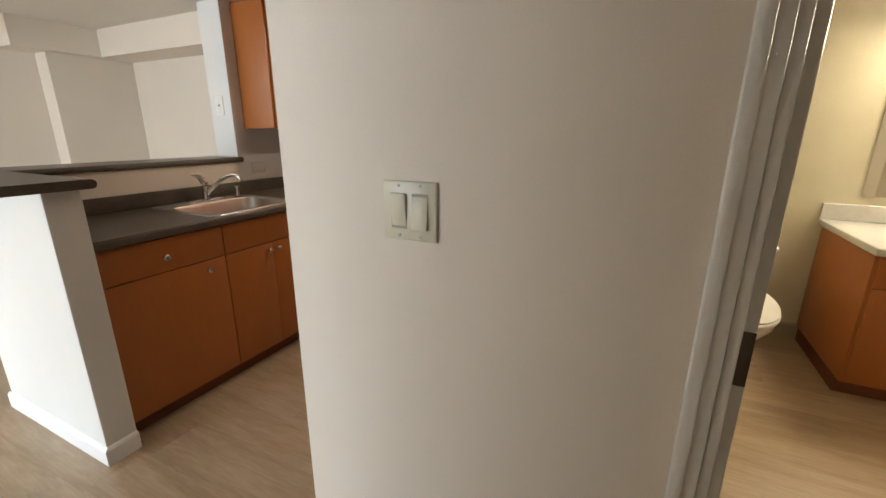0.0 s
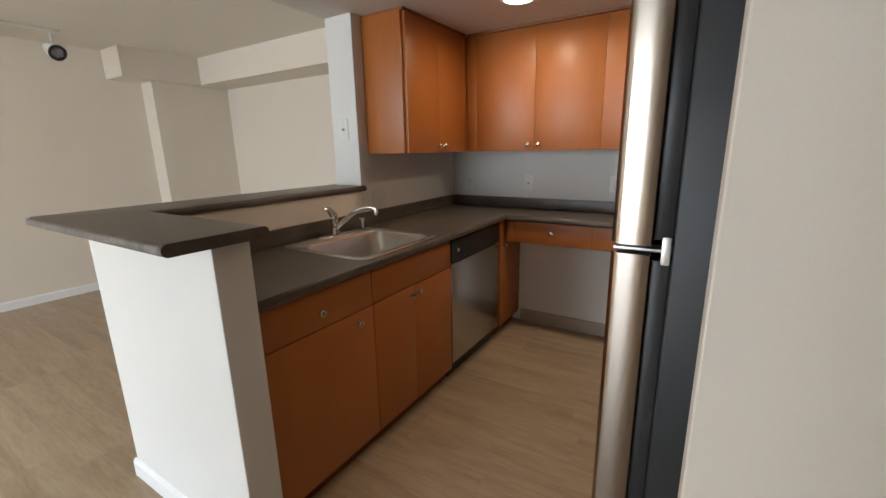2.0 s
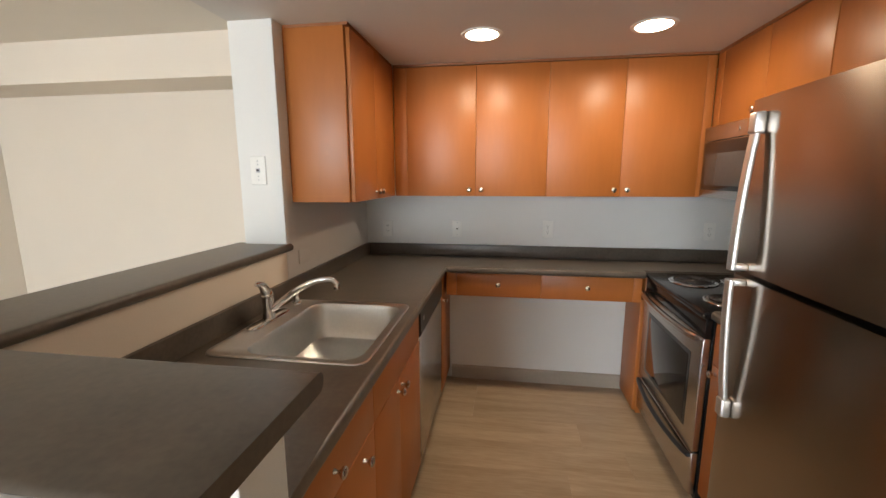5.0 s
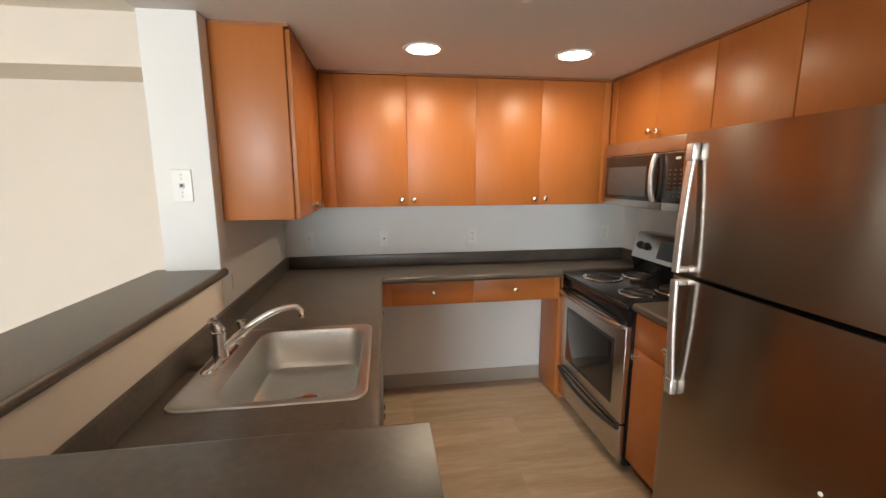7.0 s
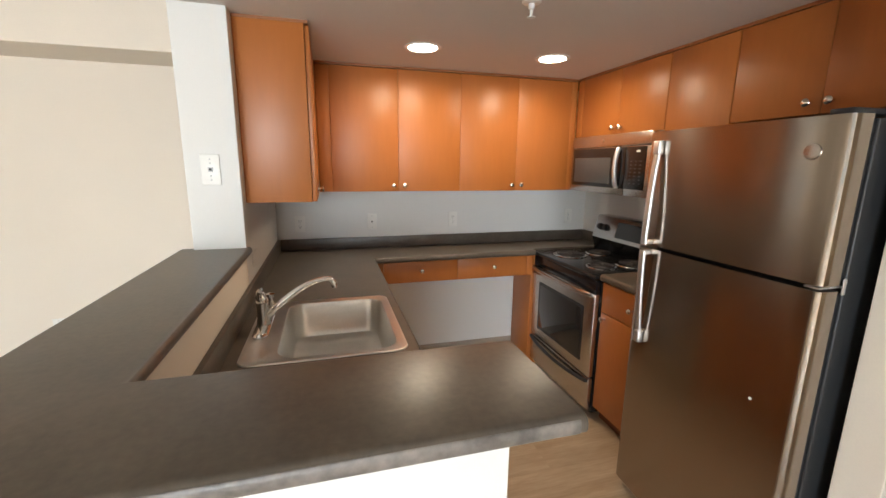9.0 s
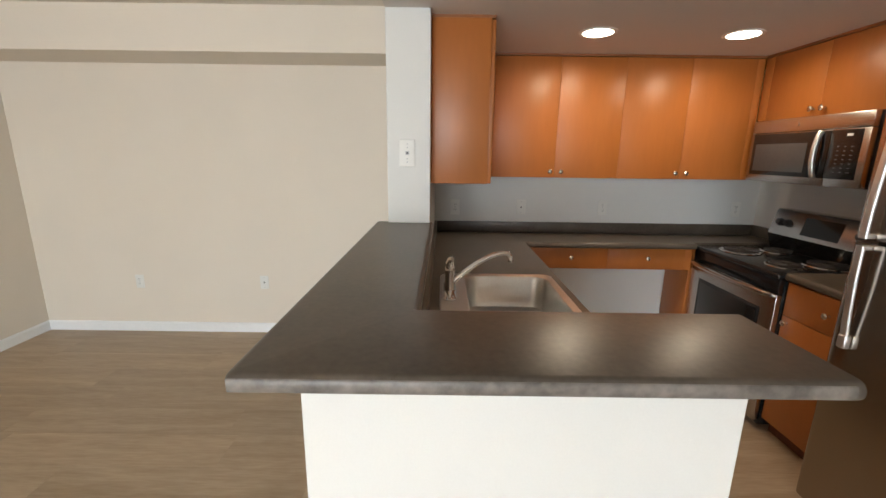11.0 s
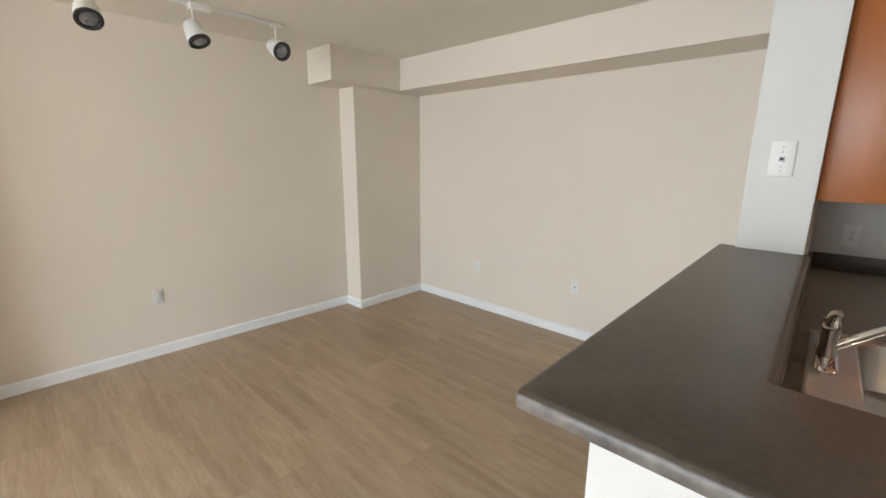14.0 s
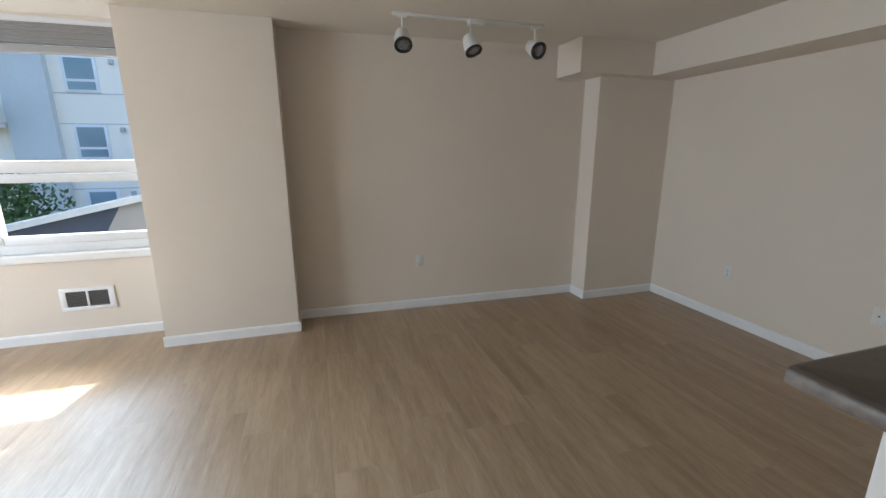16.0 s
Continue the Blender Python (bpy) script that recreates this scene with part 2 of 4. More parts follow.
def rounded(x0, y0, x1, y1, z, r, n=6):
    pts = []
    for cx, cy, a0 in ((x1 - r, y1 - r, 0), (x0 + r, y1 - r, 90), (x0 + r, y0 + r, 180), (x1 - r, y0 + r, 270)):
        for i in range(n + 1):
            a = radians(a0 + 90 * i / n)
            pts.append(Vector((cx + r * math.cos(a), cy + r * math.sin(a), z)))
    return pts


def loft(loops, cap_end=True, cap_start=False, bm=None):
    bm = bm or bmesh.new()
    rings = [[bm.verts.new(p) for p in loop] for loop in loops]
    n = len(rings[0])
    for a, b in zip(rings, rings[1:]):
        for i in range(n):
            bm.faces.new((a[i], a[(i + 1) % n], b[(i + 1) % n], b[i]))
    if cap_end:
        bm.faces.new(rings[-1])
    if cap_start:
        bm.faces.new(rings[0])
    return bm


def prism(outline, z0, z1, bm=None):
    """An upright block over a closed outline of (x, y)."""
    return loft([[Vector((x, y, z0)) for x, y in outline], [Vector((x, y, z1)) for x, y in outline]], True, True, bm)


def text(words, size, m, material, parent, name="lettering"):
    curve = bpy.data.curves.new(name, "FONT")
    curve.body, curve.size, curve.extrude, curve.align_x, curve.align_y = words, size, 0.0003, "CENTER", "CENTER"
    ob = new(name, curve)
    me = bpy.data.meshes.new_from_object(ob)
    bpy.data.objects.remove(ob)
    bm = bmesh.new()
    bm.from_mesh(me)
    bmesh.ops.transform(bm, matrix=m, verts=bm.verts)
    return part(name, bm, material, parent, "", False)


# ---- the large structure ----
Z_LOW, Z_HIGH = 2.138, 2.42
XW, XE, YS = -5.24, 0.74, -4.8        # west living wall, kitchen east wall, south end
X_WIN = -5.42
T = 0.12

setting("floor", bx(-5.75, YS - T, -0.12, 3.1, 3.72, -0.006, 0), M_SUB, "light brown wood-look vinyl plank floor", "floor")
setting("ceiling", bx(-5.75, YS - T, Z_HIGH, -1.92, 3.72, Z_HIGH + T, 0), M_CEIL, "cream painted flat living room ceiling", "ceiling")
setting("ceiling_low", bx(-1.92, YS - T, Z_LOW, 3.1, 3.72, Z_HIGH + T, 0), M_CEILSHADE, "cream painted dropped ceiling over the kitchen, coloured darker for its shade", "ceiling")
# soffits round the north-west corner
sof = prism([(XW, 2.278), (-4.866, 2.278), (-4.866, 3.04), (-1.92, 3.04), (-1.92, 3.437), (XW, 3.437)], 2.14, Z_HIGH)
setting("soffit", sof, M_WALL, "cream painted boxed soffit along the ceiling", "soffit")
setting("pillar", bx(XW, 2.593, 0, -5.01, 3.437, 2.14, 0.002), M_WALL, "cream painted boxed corner pillar", "pillar")
setting("wall_west", prism([(-5.33, -0.173), (XW, 2.593), (XW, 3.593), (-5.46, 3.593), (-5.46, -0.173)], 0, Z_HIGH), M_WALL, "cream painted living room wall", "wall")
setting("wall_north", bx(XW, 3.437, 0, -1.80, 3.437 + T, Z_HIGH, 0), M_WALL, "cream painted wall at the end of the living room", "wall")
setting("pier", bx(-5.75, -1.162, 0, -5.06, -0.173, Z_HIGH, 0.003), M_WALL, "cream painted wall pier beside the window", "wall pier")
# window wall with its opening
WY0, WY1, WZ0, WZ1 = -3.3, -1.162, 0.72, 2.405
XO = -5.66
setting("wall_window_low", bx(XO, YS, 0, X_WIN, WY1, WZ0 - 0.06, 0), M_WALL, "cream painted wall under the window", "wall")
setting("wall_window_head", bx(XO, YS, WZ1, X_WIN, WY1, Z_HIGH, 0), M_WALL, "cream painted wall over the window", "wall")
setting("wall_window_side", bx(XO, YS, WZ0 - 0.06, X_WIN, WY0, WZ1, 0), M_WALL, "cream painted wall beside the window", "wall")
# south wall with its wide window opening
SX0, SX1, SZ0, SZ1 = -4.3, -1.7, 0.35, 2.2
for nm, a in (("wall_south_west", (XO, 0, SX0, Z_HIGH)), ("wall_south_east", (SX1, 0, 3.1, Z_HIGH)), ("wall_south_low", (SX0, 0, SX1, SZ0)), ("wall_south_head", (SX0, SZ1, SX1, Z_HIGH))):
    setting(nm, bx(a[0], YS - T, a[1], a[2], YS, a[3], 0), M_WALL, "cream painted wall behind the walk", "wall")
setting("wall_hall_south", bx(-0.3, -0.62, 0, 3.0, -0.5, Z_LOW, 0), M_WALL, "cream painted wall on the far side of the hall", "wall")
setting("wall_living_east", bx(-0.3, YS, 0, -0.18, -0.62, Z_LOW, 0), M_WALL, "cream painted east wall of the living room", "wall")
setting("wall_hall_east", bx(3.0, YS, 0, 3.1, 3.6, Z_LOW, 0), M_WALL, "cream painted hall end wall", "wall")
# kitchen walls
setting("wall_kitchen_west", bx(-1.92, 2.16, 0, -1.715, 3.437 + T, Z_LOW, 0.003), M_WHITE, "white painted wall end between kitchen and living room", "wall")
setting("wall_kitchen_north", bx(-1.715, 3.29, 0, XE + T, 3.29 + T, Z_LOW, 0), M_WHITE, "white painted kitchen wall behind the counter", "wall")
setting("wall_kitchen_east", bx(XE, 0.97, 0, XE + T, 3.29, Z_LOW, 0), M_WHITE, "white painted kitchen wall behind the range", "wall")
# wall with the light switch and the bathroom door
DX0, DX1, DZ = 0.944, 1.765, 2.03
sw = bx(0.088, 0.855, 0, DX0, 0.97, Z_LOW, 0.003)
setting("wall_switch", sw, M_WALL, "cream painted hall wall beside the refrigerator", "wall")
setting("wall_over_door", bx(DX0, 0.855, DZ, DX1, 0.97, Z_LOW, 0), M_WALL, "cream painted wall over the bathroom door", "wall")
setting("wall_past_door", bx(DX1, 0.855, 0, 3.0, 0.97, Z_LOW, 0), M_WALL, "cream painted hall wall past the bathroom door", "wall")
setting("wall_bath_north", bx(XE + T, 3.53, 0, 3.0, 3.65, Z_LOW, 0), M_BATH, "pale yellow painted bathroom wall", "wall")
setting("wall_bath_west", bx(XE + T, 0.97, 0, XE + T + 0.02, 3.53, Z_LOW, 0), M_BATH, "pale yellow painted bathroom side wall", "wall")
# peninsula: half-wall under the bar
setting("wall_half_end", bx(-1.918, 0.849, 0, -1.058, 0.965, 1.137, 0.003), M_WHITE, "white painted half-wall end of the peninsula", "half wall")
setting("wall_half_side", bx(-1.918, 0.965, 0, -1.717, 2.16, 1.137, 0), M_WALL, "cream painted half-wall behind the sink counter", "half wall")


def baseboard(name, x0, y0, x1, y1, nx, ny, h=0.083, material=None, label="white painted wooden baseboard"):
    """A board along the line, standing out by (nx, ny), with an eased top."""
    t = 0.013
    prof = [(0.0, 0.0), (t, 0.0), (t, h - 0.014), (t * 0.55, h - 0.004), (0.0, h)]
    a = [Vector((x0 + nx * d, y0 + ny * d, z)) for d, z in prof]
    b = [Vector((x1 + nx * d, y1 + ny * d, z)) for d, z in prof]
    setting(name, loft([a, b], True, True), material or M_TRIM, label, "baseboard")


baseboard("baseboard_1", -5.33, -0.16, XW, 2.593, 1, 0)
baseboard("baseboard_2", XW + 0.013, 2.593, -4.997, 2.593, 0, -1)
baseboard("baseboard_3", -5.01, 2.593, -5.01, 3.46, 1, 0)
baseboard("baseboard_4", -5.01, 3.437, -1.92, 3.437, 0, -1)
baseboard("baseboard_5", -5.06, -1.175, -5.06, -0.16, 1, 0)
baseboard("baseboard_6", X_WIN, YS, X_WIN, -1.162, 1, 0)
baseboard("baseboard_7", -5.33, -0.173, -5.06, -0.173, 0, 1)
baseboard("baseboard_8", -1.931, 0.849, -1.045, 0.849, 0, -1)
baseboard("baseboard_9", -1.058, 0.849, -1.058, 0.965, 1, 0)
baseboard("baseboard_10", -1.918, 0.849, -1.918, 2.16, -1, 0)
baseboard("baseboard_11", 0.085, 0.855, 0.90, 0.855, 0, -1)
baseboard("baseboard_12", -1.09, 3.29, 0.12, 3.29, 0, -1, 0.10, M_VBASE, "beige vinyl cove base under the counter")
baseboard("baseboard_13", 0.9, 3.53, 3.0, 3.53, 0, -1, 0.10, M_VBASE, "beige vinyl bathroom base")
baseboard("baseboard_14", -1.92, 2.16, -1.92, 3.437, -1, 0)


# bathroom door frame with stepped casing
def door_frame():
    door = thing("door_1", (DX0, 0.9, 0), "white painted open bathroom door frame", "door frame", "", "structure")
    for x, s in ((DX0, -1), (DX1, 1)):
        xi = x + s * 0.001
        xo = x + s * 0.041
        bm = bx(min(xi, xo), 0.840, 0, max(xi, xo), 0.8545, DZ + 0.05, 0.003)
        bx(min(xo, xo - s * 0.02), 0.834, 0, max(xo, xo - s * 0.02), 0.842, DZ + 0.05, 0.003, 2, bm)
        part("casing", bm, M_TRIM, door)
        part("jamb", bx(min(x, x - s * 0.016), 0.847, 0, max(x, x - s * 0.016), 0.873 if s < 0 else 0.972, DZ, 0.002), M_TRIM, door)
        if s > 0:
            part("stop", bx(x - 0.026, 0.905, 0, x - 0.0165, 0.94, DZ, 0.002), M_TRIM, door)
    part("casing", bx(DX0 - 0.062, 0.840, DZ + 0.002, DX1 + 0.062, 0.853, DZ + 0.06, 0.003), M_TRIM, door)
    leaf = part("door_leaf", bx(0.947, 0.876, 0.012, 0.983, 1.62, 2.02, 0.003), M_TRIM, door, "white flush door swung open")
    for z in (0.25, 1.016, 1.80):
        part("hinge", bx(0.962, 0.874, z - 0.045, 0.982, 0.8772, z + 0.045, 0.0008), M_HINGE, leaf, "dull metal hinge leaf")


door_frame()


# ---- kitchen: worktops and bar ----
def slab(outline, z0, z1, material, ob_name, label, category, soft, corner=0.012, hole=None, keep=None):
    """A worktop over an outline, with rounded edges where keep(x, y) holds."""
    bm = bmesh.new()
    ring = [bm.verts.new((x, y, z0)) for x, y in outline]
    edges = [bm.edges.new((ring[i], ring[(i + 1) % len(ring)])) for i in range(len(ring))]
    if hole:
        hr = [bm.verts.new((x, y, z0)) for x, y in hole]
        edges += [bm.edges.new((hr[i], hr[(i + 1) % len(hr)])) for i in range(len(hr))]
        bmesh.ops.triangle_fill(bm, use_beauty=True, edges=edges)
    else:
        bm.faces.new(ring)
    got = bmesh.ops.extrude_face_region(bm, geom=bm.faces[:])
    bmesh.ops.translate(bm, verts=[v for v in got["geom"] if isinstance(v, bmesh.types.BMVert)], vec=(0, 0, z1 - z0))
    bm.normal_update()
    bmesh.ops.recalc_face_normals(bm, faces=bm.faces)
    if corner:
        up = [e for e in bm.edges if abs(e.verts[0].co.z - e.verts[1].co.z) > 0.01 and keep(e.verts[0].co.x, e.verts[0].co.y)]
        bmesh.ops.bevel(bm, geom=up, offset=corner, segments=4, profile=0.5, affect="EDGES")
    rim = [e for e in bm.edges if len(e.link_faces) == 2 and abs(e.link_faces[0].normal.z) + abs(e.link_faces[1].normal.z) < 1.1
           and abs(e.verts[0].co.z - e.verts[1].co.z) < 1e-4 and e.calc_face_angle(0) > 1.0 and all(keep(v.co.x, v.co.y) for v in e.verts)]
    bmesh.ops.bevel(bm, geom=rim, offset=soft, segments=6, profile=0.5, affect="EDGES")
    ob = part(ob_name, bm, material)
    return tagged(ob, label, category)


BAR_Z = 1.173


def inset(outline, d, cut):
    """The outline moved inwards by d, corners mitred, but for its cut edges; it runs anticlockwise."""
    pts, n = [Vector(p) for p in outline], len(outline)
    out = []
    for i in range(n):
        before, here, after = pts[i - 1], pts[i], pts[(i + 1) % n]
        a, b = (here - before).normalized(), (after - here).normalized()
        na, nb = Vector((-a.y, a.x)), Vector((-b.y, b.x))
        da, db = (0.0 if cut(before, here) else d), (0.0 if cut(here, after) else d)
        det = na.x * nb.y - na.y * nb.x
        if abs(det) < 1e-4:
            out.append(here + na * da)
        else:
            out.append(here + Vector(((da * nb.y - db * na.y) / det, (na.x * db - nb.x * da) / det)))
    return out


def soft_slab(outline, z0, z1, r, cut):
    """A board with a half-round edge, square where cut(a, b) holds."""
    rings = []
    for i in range(13):
        a = -math.pi / 2 + math.pi * i / 12
        z = (z0 + r if a < 0 else z1 - r) + r * math.sin(a)
        rings.append([Vector((p.x, p.y, z)) for p in inset(outline, r * (1 - math.cos(a)) + 0.00001, cut)])
    return loft(rings, True, True)


bar_corner = [(-1.985 + 0.022 * (1 - math.cos(radians(15 * k))), 0.703 + 0.022 * (1 - math.sin(radians(15 * k)))) for k in range(7)]
bar_outline = bar_corner + [(-1.003, 0.703), (-1.003, 0.997), (-1.697, 0.997), (-1.697, 2.19), (-1.985, 2.19)]
bar = soft_slab(bar_outline, 1.1385, BAR_Z, 0.0165, lambda a, b: (a.x > -1.01 and b.x > -1.01) or (a.y > 2.18 and b.y > 2.18))
tagged(part("bar_top", bar, M_TOP), "dark taupe laminate raised bar top with rounded worn edge", "bar counter")
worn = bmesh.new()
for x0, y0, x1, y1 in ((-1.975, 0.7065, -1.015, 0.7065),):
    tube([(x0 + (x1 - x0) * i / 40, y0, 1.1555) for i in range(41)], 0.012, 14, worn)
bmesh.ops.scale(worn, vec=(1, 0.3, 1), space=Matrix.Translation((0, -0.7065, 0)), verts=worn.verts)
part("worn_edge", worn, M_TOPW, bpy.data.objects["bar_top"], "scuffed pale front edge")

CT0, CT = 0.886, 0.926
SINK = (-1.660, 1.502, -1.118, 2.107)
hole = [(p.x, p.y) for p in rounded(SINK[0] + 0.02, SINK[1] + 0.02, SINK[2] - 0.02, SINK[3] - 0.02, 0, 0.05, 4)]
slab([(-1.7165, 0.966), (-1.076, 0.966), (-1.076, 2.915), (0.100, 2.915), (0.100, 2.972), (0.739, 2.972), (0.739, 3.289), (-1.7165, 3.289)],
     CT0, CT, M_TOP, "worktop", "dark taupe laminate kitchen worktop with rounded front edge", "countertop", 0.016, 0.0, hole,
     lambda x, y: (abs(x + 1.076) < 0.001 and y < 2.92) or (abs(y - 2.915) < 0.001 and -1.08 < x < 0.101))
top = bpy.data.objects["worktop"]
part("backsplash", bx(-1.7165, 0.966, CT + 0.0005, -1.697, 3.289, 1.009, 0.004), M_TOP, top)
part("backsplash", bx(-1.6965, 3.27, CT + 0.0005, 0.739, 3.289, 1.009, 0.004), M_TOP, top)
part("backsplash", bx(0.72, 2.972, CT + 0.0005, 0.739, 3.2695, 1.009, 0.004), M_TOP, top)
slab([(0.135, 1.735), (0.739, 1.735), (0.739, 2.207), (0.135, 2.207)], CT0, CT, M_TOP, "worktop", "short dark laminate worktop between range and refrigerator", "countertop", 0.016, 0.0, None, lambda x, y: x < 0.14)


# ---- cabinets ----
def knob(at, out, parent):
    part("knob", lathe(at, out, [(-0.002, 0.008), (0.004, 0.0075), (0.008, 0.005), (0.014, 0.005), (0.018, 0.010), (0.022, 0.0145), (0.027, 0.0155), (0.031, 0.012), (0.033, 0.004)], 20), M_KNOB, parent, "round satin nickel knob")


def face_box(axis, face, a0, a1, z0, z1, depth=0.019, bev=0.0014):
    """A front panel in the plane axis = face, going back by depth along the sign of depth."""
    lo, hi = min(face, face + depth), max(face, face + depth)
    return bx(lo, a0, z0, hi, a1, z1, bev) if axis == "x" else bx(a0, lo, z0, a1, hi, z1, bev)


def cabinet(name, axis, face, back, a0, a1, z0, z1, fronts, label, toe=False, group=""):
    """fronts: (part name, a0, a1, z0, z1, knob a, knob z or None)."""
    s = 1 if back > face else -1
    mid = (a0 + a1) / 2
    loc = ((face + back) / 2, mid, z0) if axis == "x" else (mid, (face + back) / 2, z0)
    cab = thing(name, loc, label, "cabinet", group)
    zb = z0 + (0.08 if toe else 0)
    part("body", face_box(axis, face + s * 0.021, a0 + 0.0005, a1 - 0.0005, zb, z1, abs(back - face) * s - s * 0.021, 0.001), M_CAB, cab)
    if toe:
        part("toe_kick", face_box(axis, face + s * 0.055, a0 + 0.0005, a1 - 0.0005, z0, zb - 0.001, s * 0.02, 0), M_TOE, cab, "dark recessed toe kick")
    for nm, f0, f1, g0, g1, ka, kz in fronts:
        d = part(nm, face_box(axis, face, f0 + 0.0009, f1 - 0.0009, g0 + 0.0005, g1 - 0.0005, s * 0.019), M_CAB, cab)
        if kz:
            at = (face, ka, kz) if axis == "x" else (ka, face, kz)
            knob(at, (-s, 0, 0) if axis == "x" else (0, -s, 0), d)
    return cab


ZU0, ZU1 = 1.362, 2.124
ORANGE = "orange-brown wood laminate "
FL = -1.106
cabinet("base_cabinet", "x", FL, -1.700, 0.968, 1.533, 0, 0.885, [("drawer", 0.975, 1.533, 0.725, 0.878, 1.235, 0.792), ("door", 0.975, 1.533, 0.085, 0.722, 1.43, 0.675)], ORANGE + "base cabinet with a drawer under the worktop", True)
cabinet("sink_cabinet", "x", FL, -1.700, 1.535, 2.203, 0, 0.72, [("door", 1.536, 1.842, 0.085, 0.722, 1.808, 0.683), ("door", 1.842, 2.202, 0.085, 0.722, 1.868, 0.683), ("false_drawer", 1.536, 2.202, 0.725, 0.878, 0, None)], ORANGE + "sink cabinet with two doors", True)
cabinet("corner_cabinet", "x", FL, -1.700, 2.857, 3.274, 0, 0.885, [("door", 2.90, 3.272, 0.085, 0.878, 2.93, 0.70)], ORANGE + "corner base cabinet beside the knee space", True)
cabinet("drawer_unit", "y", 2.945, 3.25, -1.085, 0.095, 0.730, 0.885, [("drawer", -1.02, -0.494, 0.733, 0.882, -0.757, 0.815), ("drawer", -0.494, 0.045, 0.733, 0.882, -0.222, 0.815), ("filler", -1.085, -1.02, 0.733, 0.882, 0, None), ("filler", 0.045, 0.093, 0.733, 0.882, 0, None)], "orange-brown laminate drawer pair under the worktop over knee space")
cabinet("corner_cabinet", "x", 0.10, 0.73, 2.974, 3.274, 0, 0.885, [("panel", 2.975, 3.273, 0.02, 0.740, 0, None)], ORANGE + "corner cabinet beside the range")
cabinet("base_cabinet", "x", 0.157, 0.73, 1.74, 2.203, 0, 0.885, [("drawer", 1.742, 2.202, 0.70, 0.878, 1.95, 0.79), ("door", 1.742, 2.202, 0.085, 0.697, 2.165, 0.665)], ORANGE + "narrow base cabinet between range and refrigerator", True)
cabinet("wall_cabinet", "x", -1.411, -1.7145, 2.24, 2.957, ZU0, ZU1, [("filler", 2.934, 2.956, ZU0, ZU1 - 0.004, 0, None), ("door", 2.258, 2.600, ZU0, ZU1 - 0.004, 2.570, ZU0 + 0.04), ("door", 2.600, 2.934, ZU0, ZU1 - 0.004, 2.630, ZU0 + 0.04)], ORANGE + "wall cabinet with two doors beside the bar")
cabinet("wall_cabinet", "y", 2.958, 3.289, -1.410, 0.386, ZU0, ZU1, [("filler", -1.409, -1.329, ZU0, ZU1 - 0.004, 0, None)] + [("door", a, b, ZU0, ZU1 - 0.004, k, ZU0 + 0.04) for a, b, k in ((-1.329, -0.907, -0.943), (-0.907, -0.487, -0.871), (-0.487, -0.071, -0.107), (-0.071, 0.338, -0.035))] + [("filler", 0.338, 0.386, ZU0, ZU1 - 0.004, 0, None)], ORANGE + "row of four wall cabinet doors over the counter")
cabinet("wall_cabinet", "x", 0.387, 0.739, 2.122, 2.957, 1.734, ZU1, [("filler", 2.885, 2.956, 1.734, ZU1 - 0.004, 0, None), ("door", 2.500, 2.885, 1.734, ZU1 - 0.004, 2.535, 1.775), ("door", 2.123, 2.500, 1.734, ZU1 - 0.004, 2.465, 1.775)], ORANGE + "short wall cabinet over the microwave")
cabinet("wall_cabinet", "x", 0.387, 0.739, 1.745, 2.120, ZU0, ZU1, [("door", 1.746, 2.119, ZU0, ZU1 - 0.004, 1.79, ZU0 + 0.04)], ORANGE + "tall single-door wall cabinet beside the microwave")
cabinet("wall_cabinet", "x", 0.387, 0.739, 0.973, 1.743, 1.734, ZU1, [("door", 1.385, 1.742, 1.734, ZU1 - 0.004, 1.425, 1.777), ("door", 1.020, 1.385, 1.734, ZU1 - 0.004, 1.350, 1.777), ("filler", 0.974, 1.020, 1.734, ZU1 - 0.004, 0, None)], ORANGE + "short wall cabinet over the refrigerator")
# strips up to the ceiling, coloured dark as the shadow above the cabinets
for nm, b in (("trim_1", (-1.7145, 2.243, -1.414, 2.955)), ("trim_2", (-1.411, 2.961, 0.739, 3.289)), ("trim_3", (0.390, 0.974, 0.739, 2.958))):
    setting(nm, bx(b[0], b[1], ZU1 + 0.001, b[2], b[3], Z_LOW, 0), M_CABSHADE, "dark shadow strip over the wall cabinets", "trim")


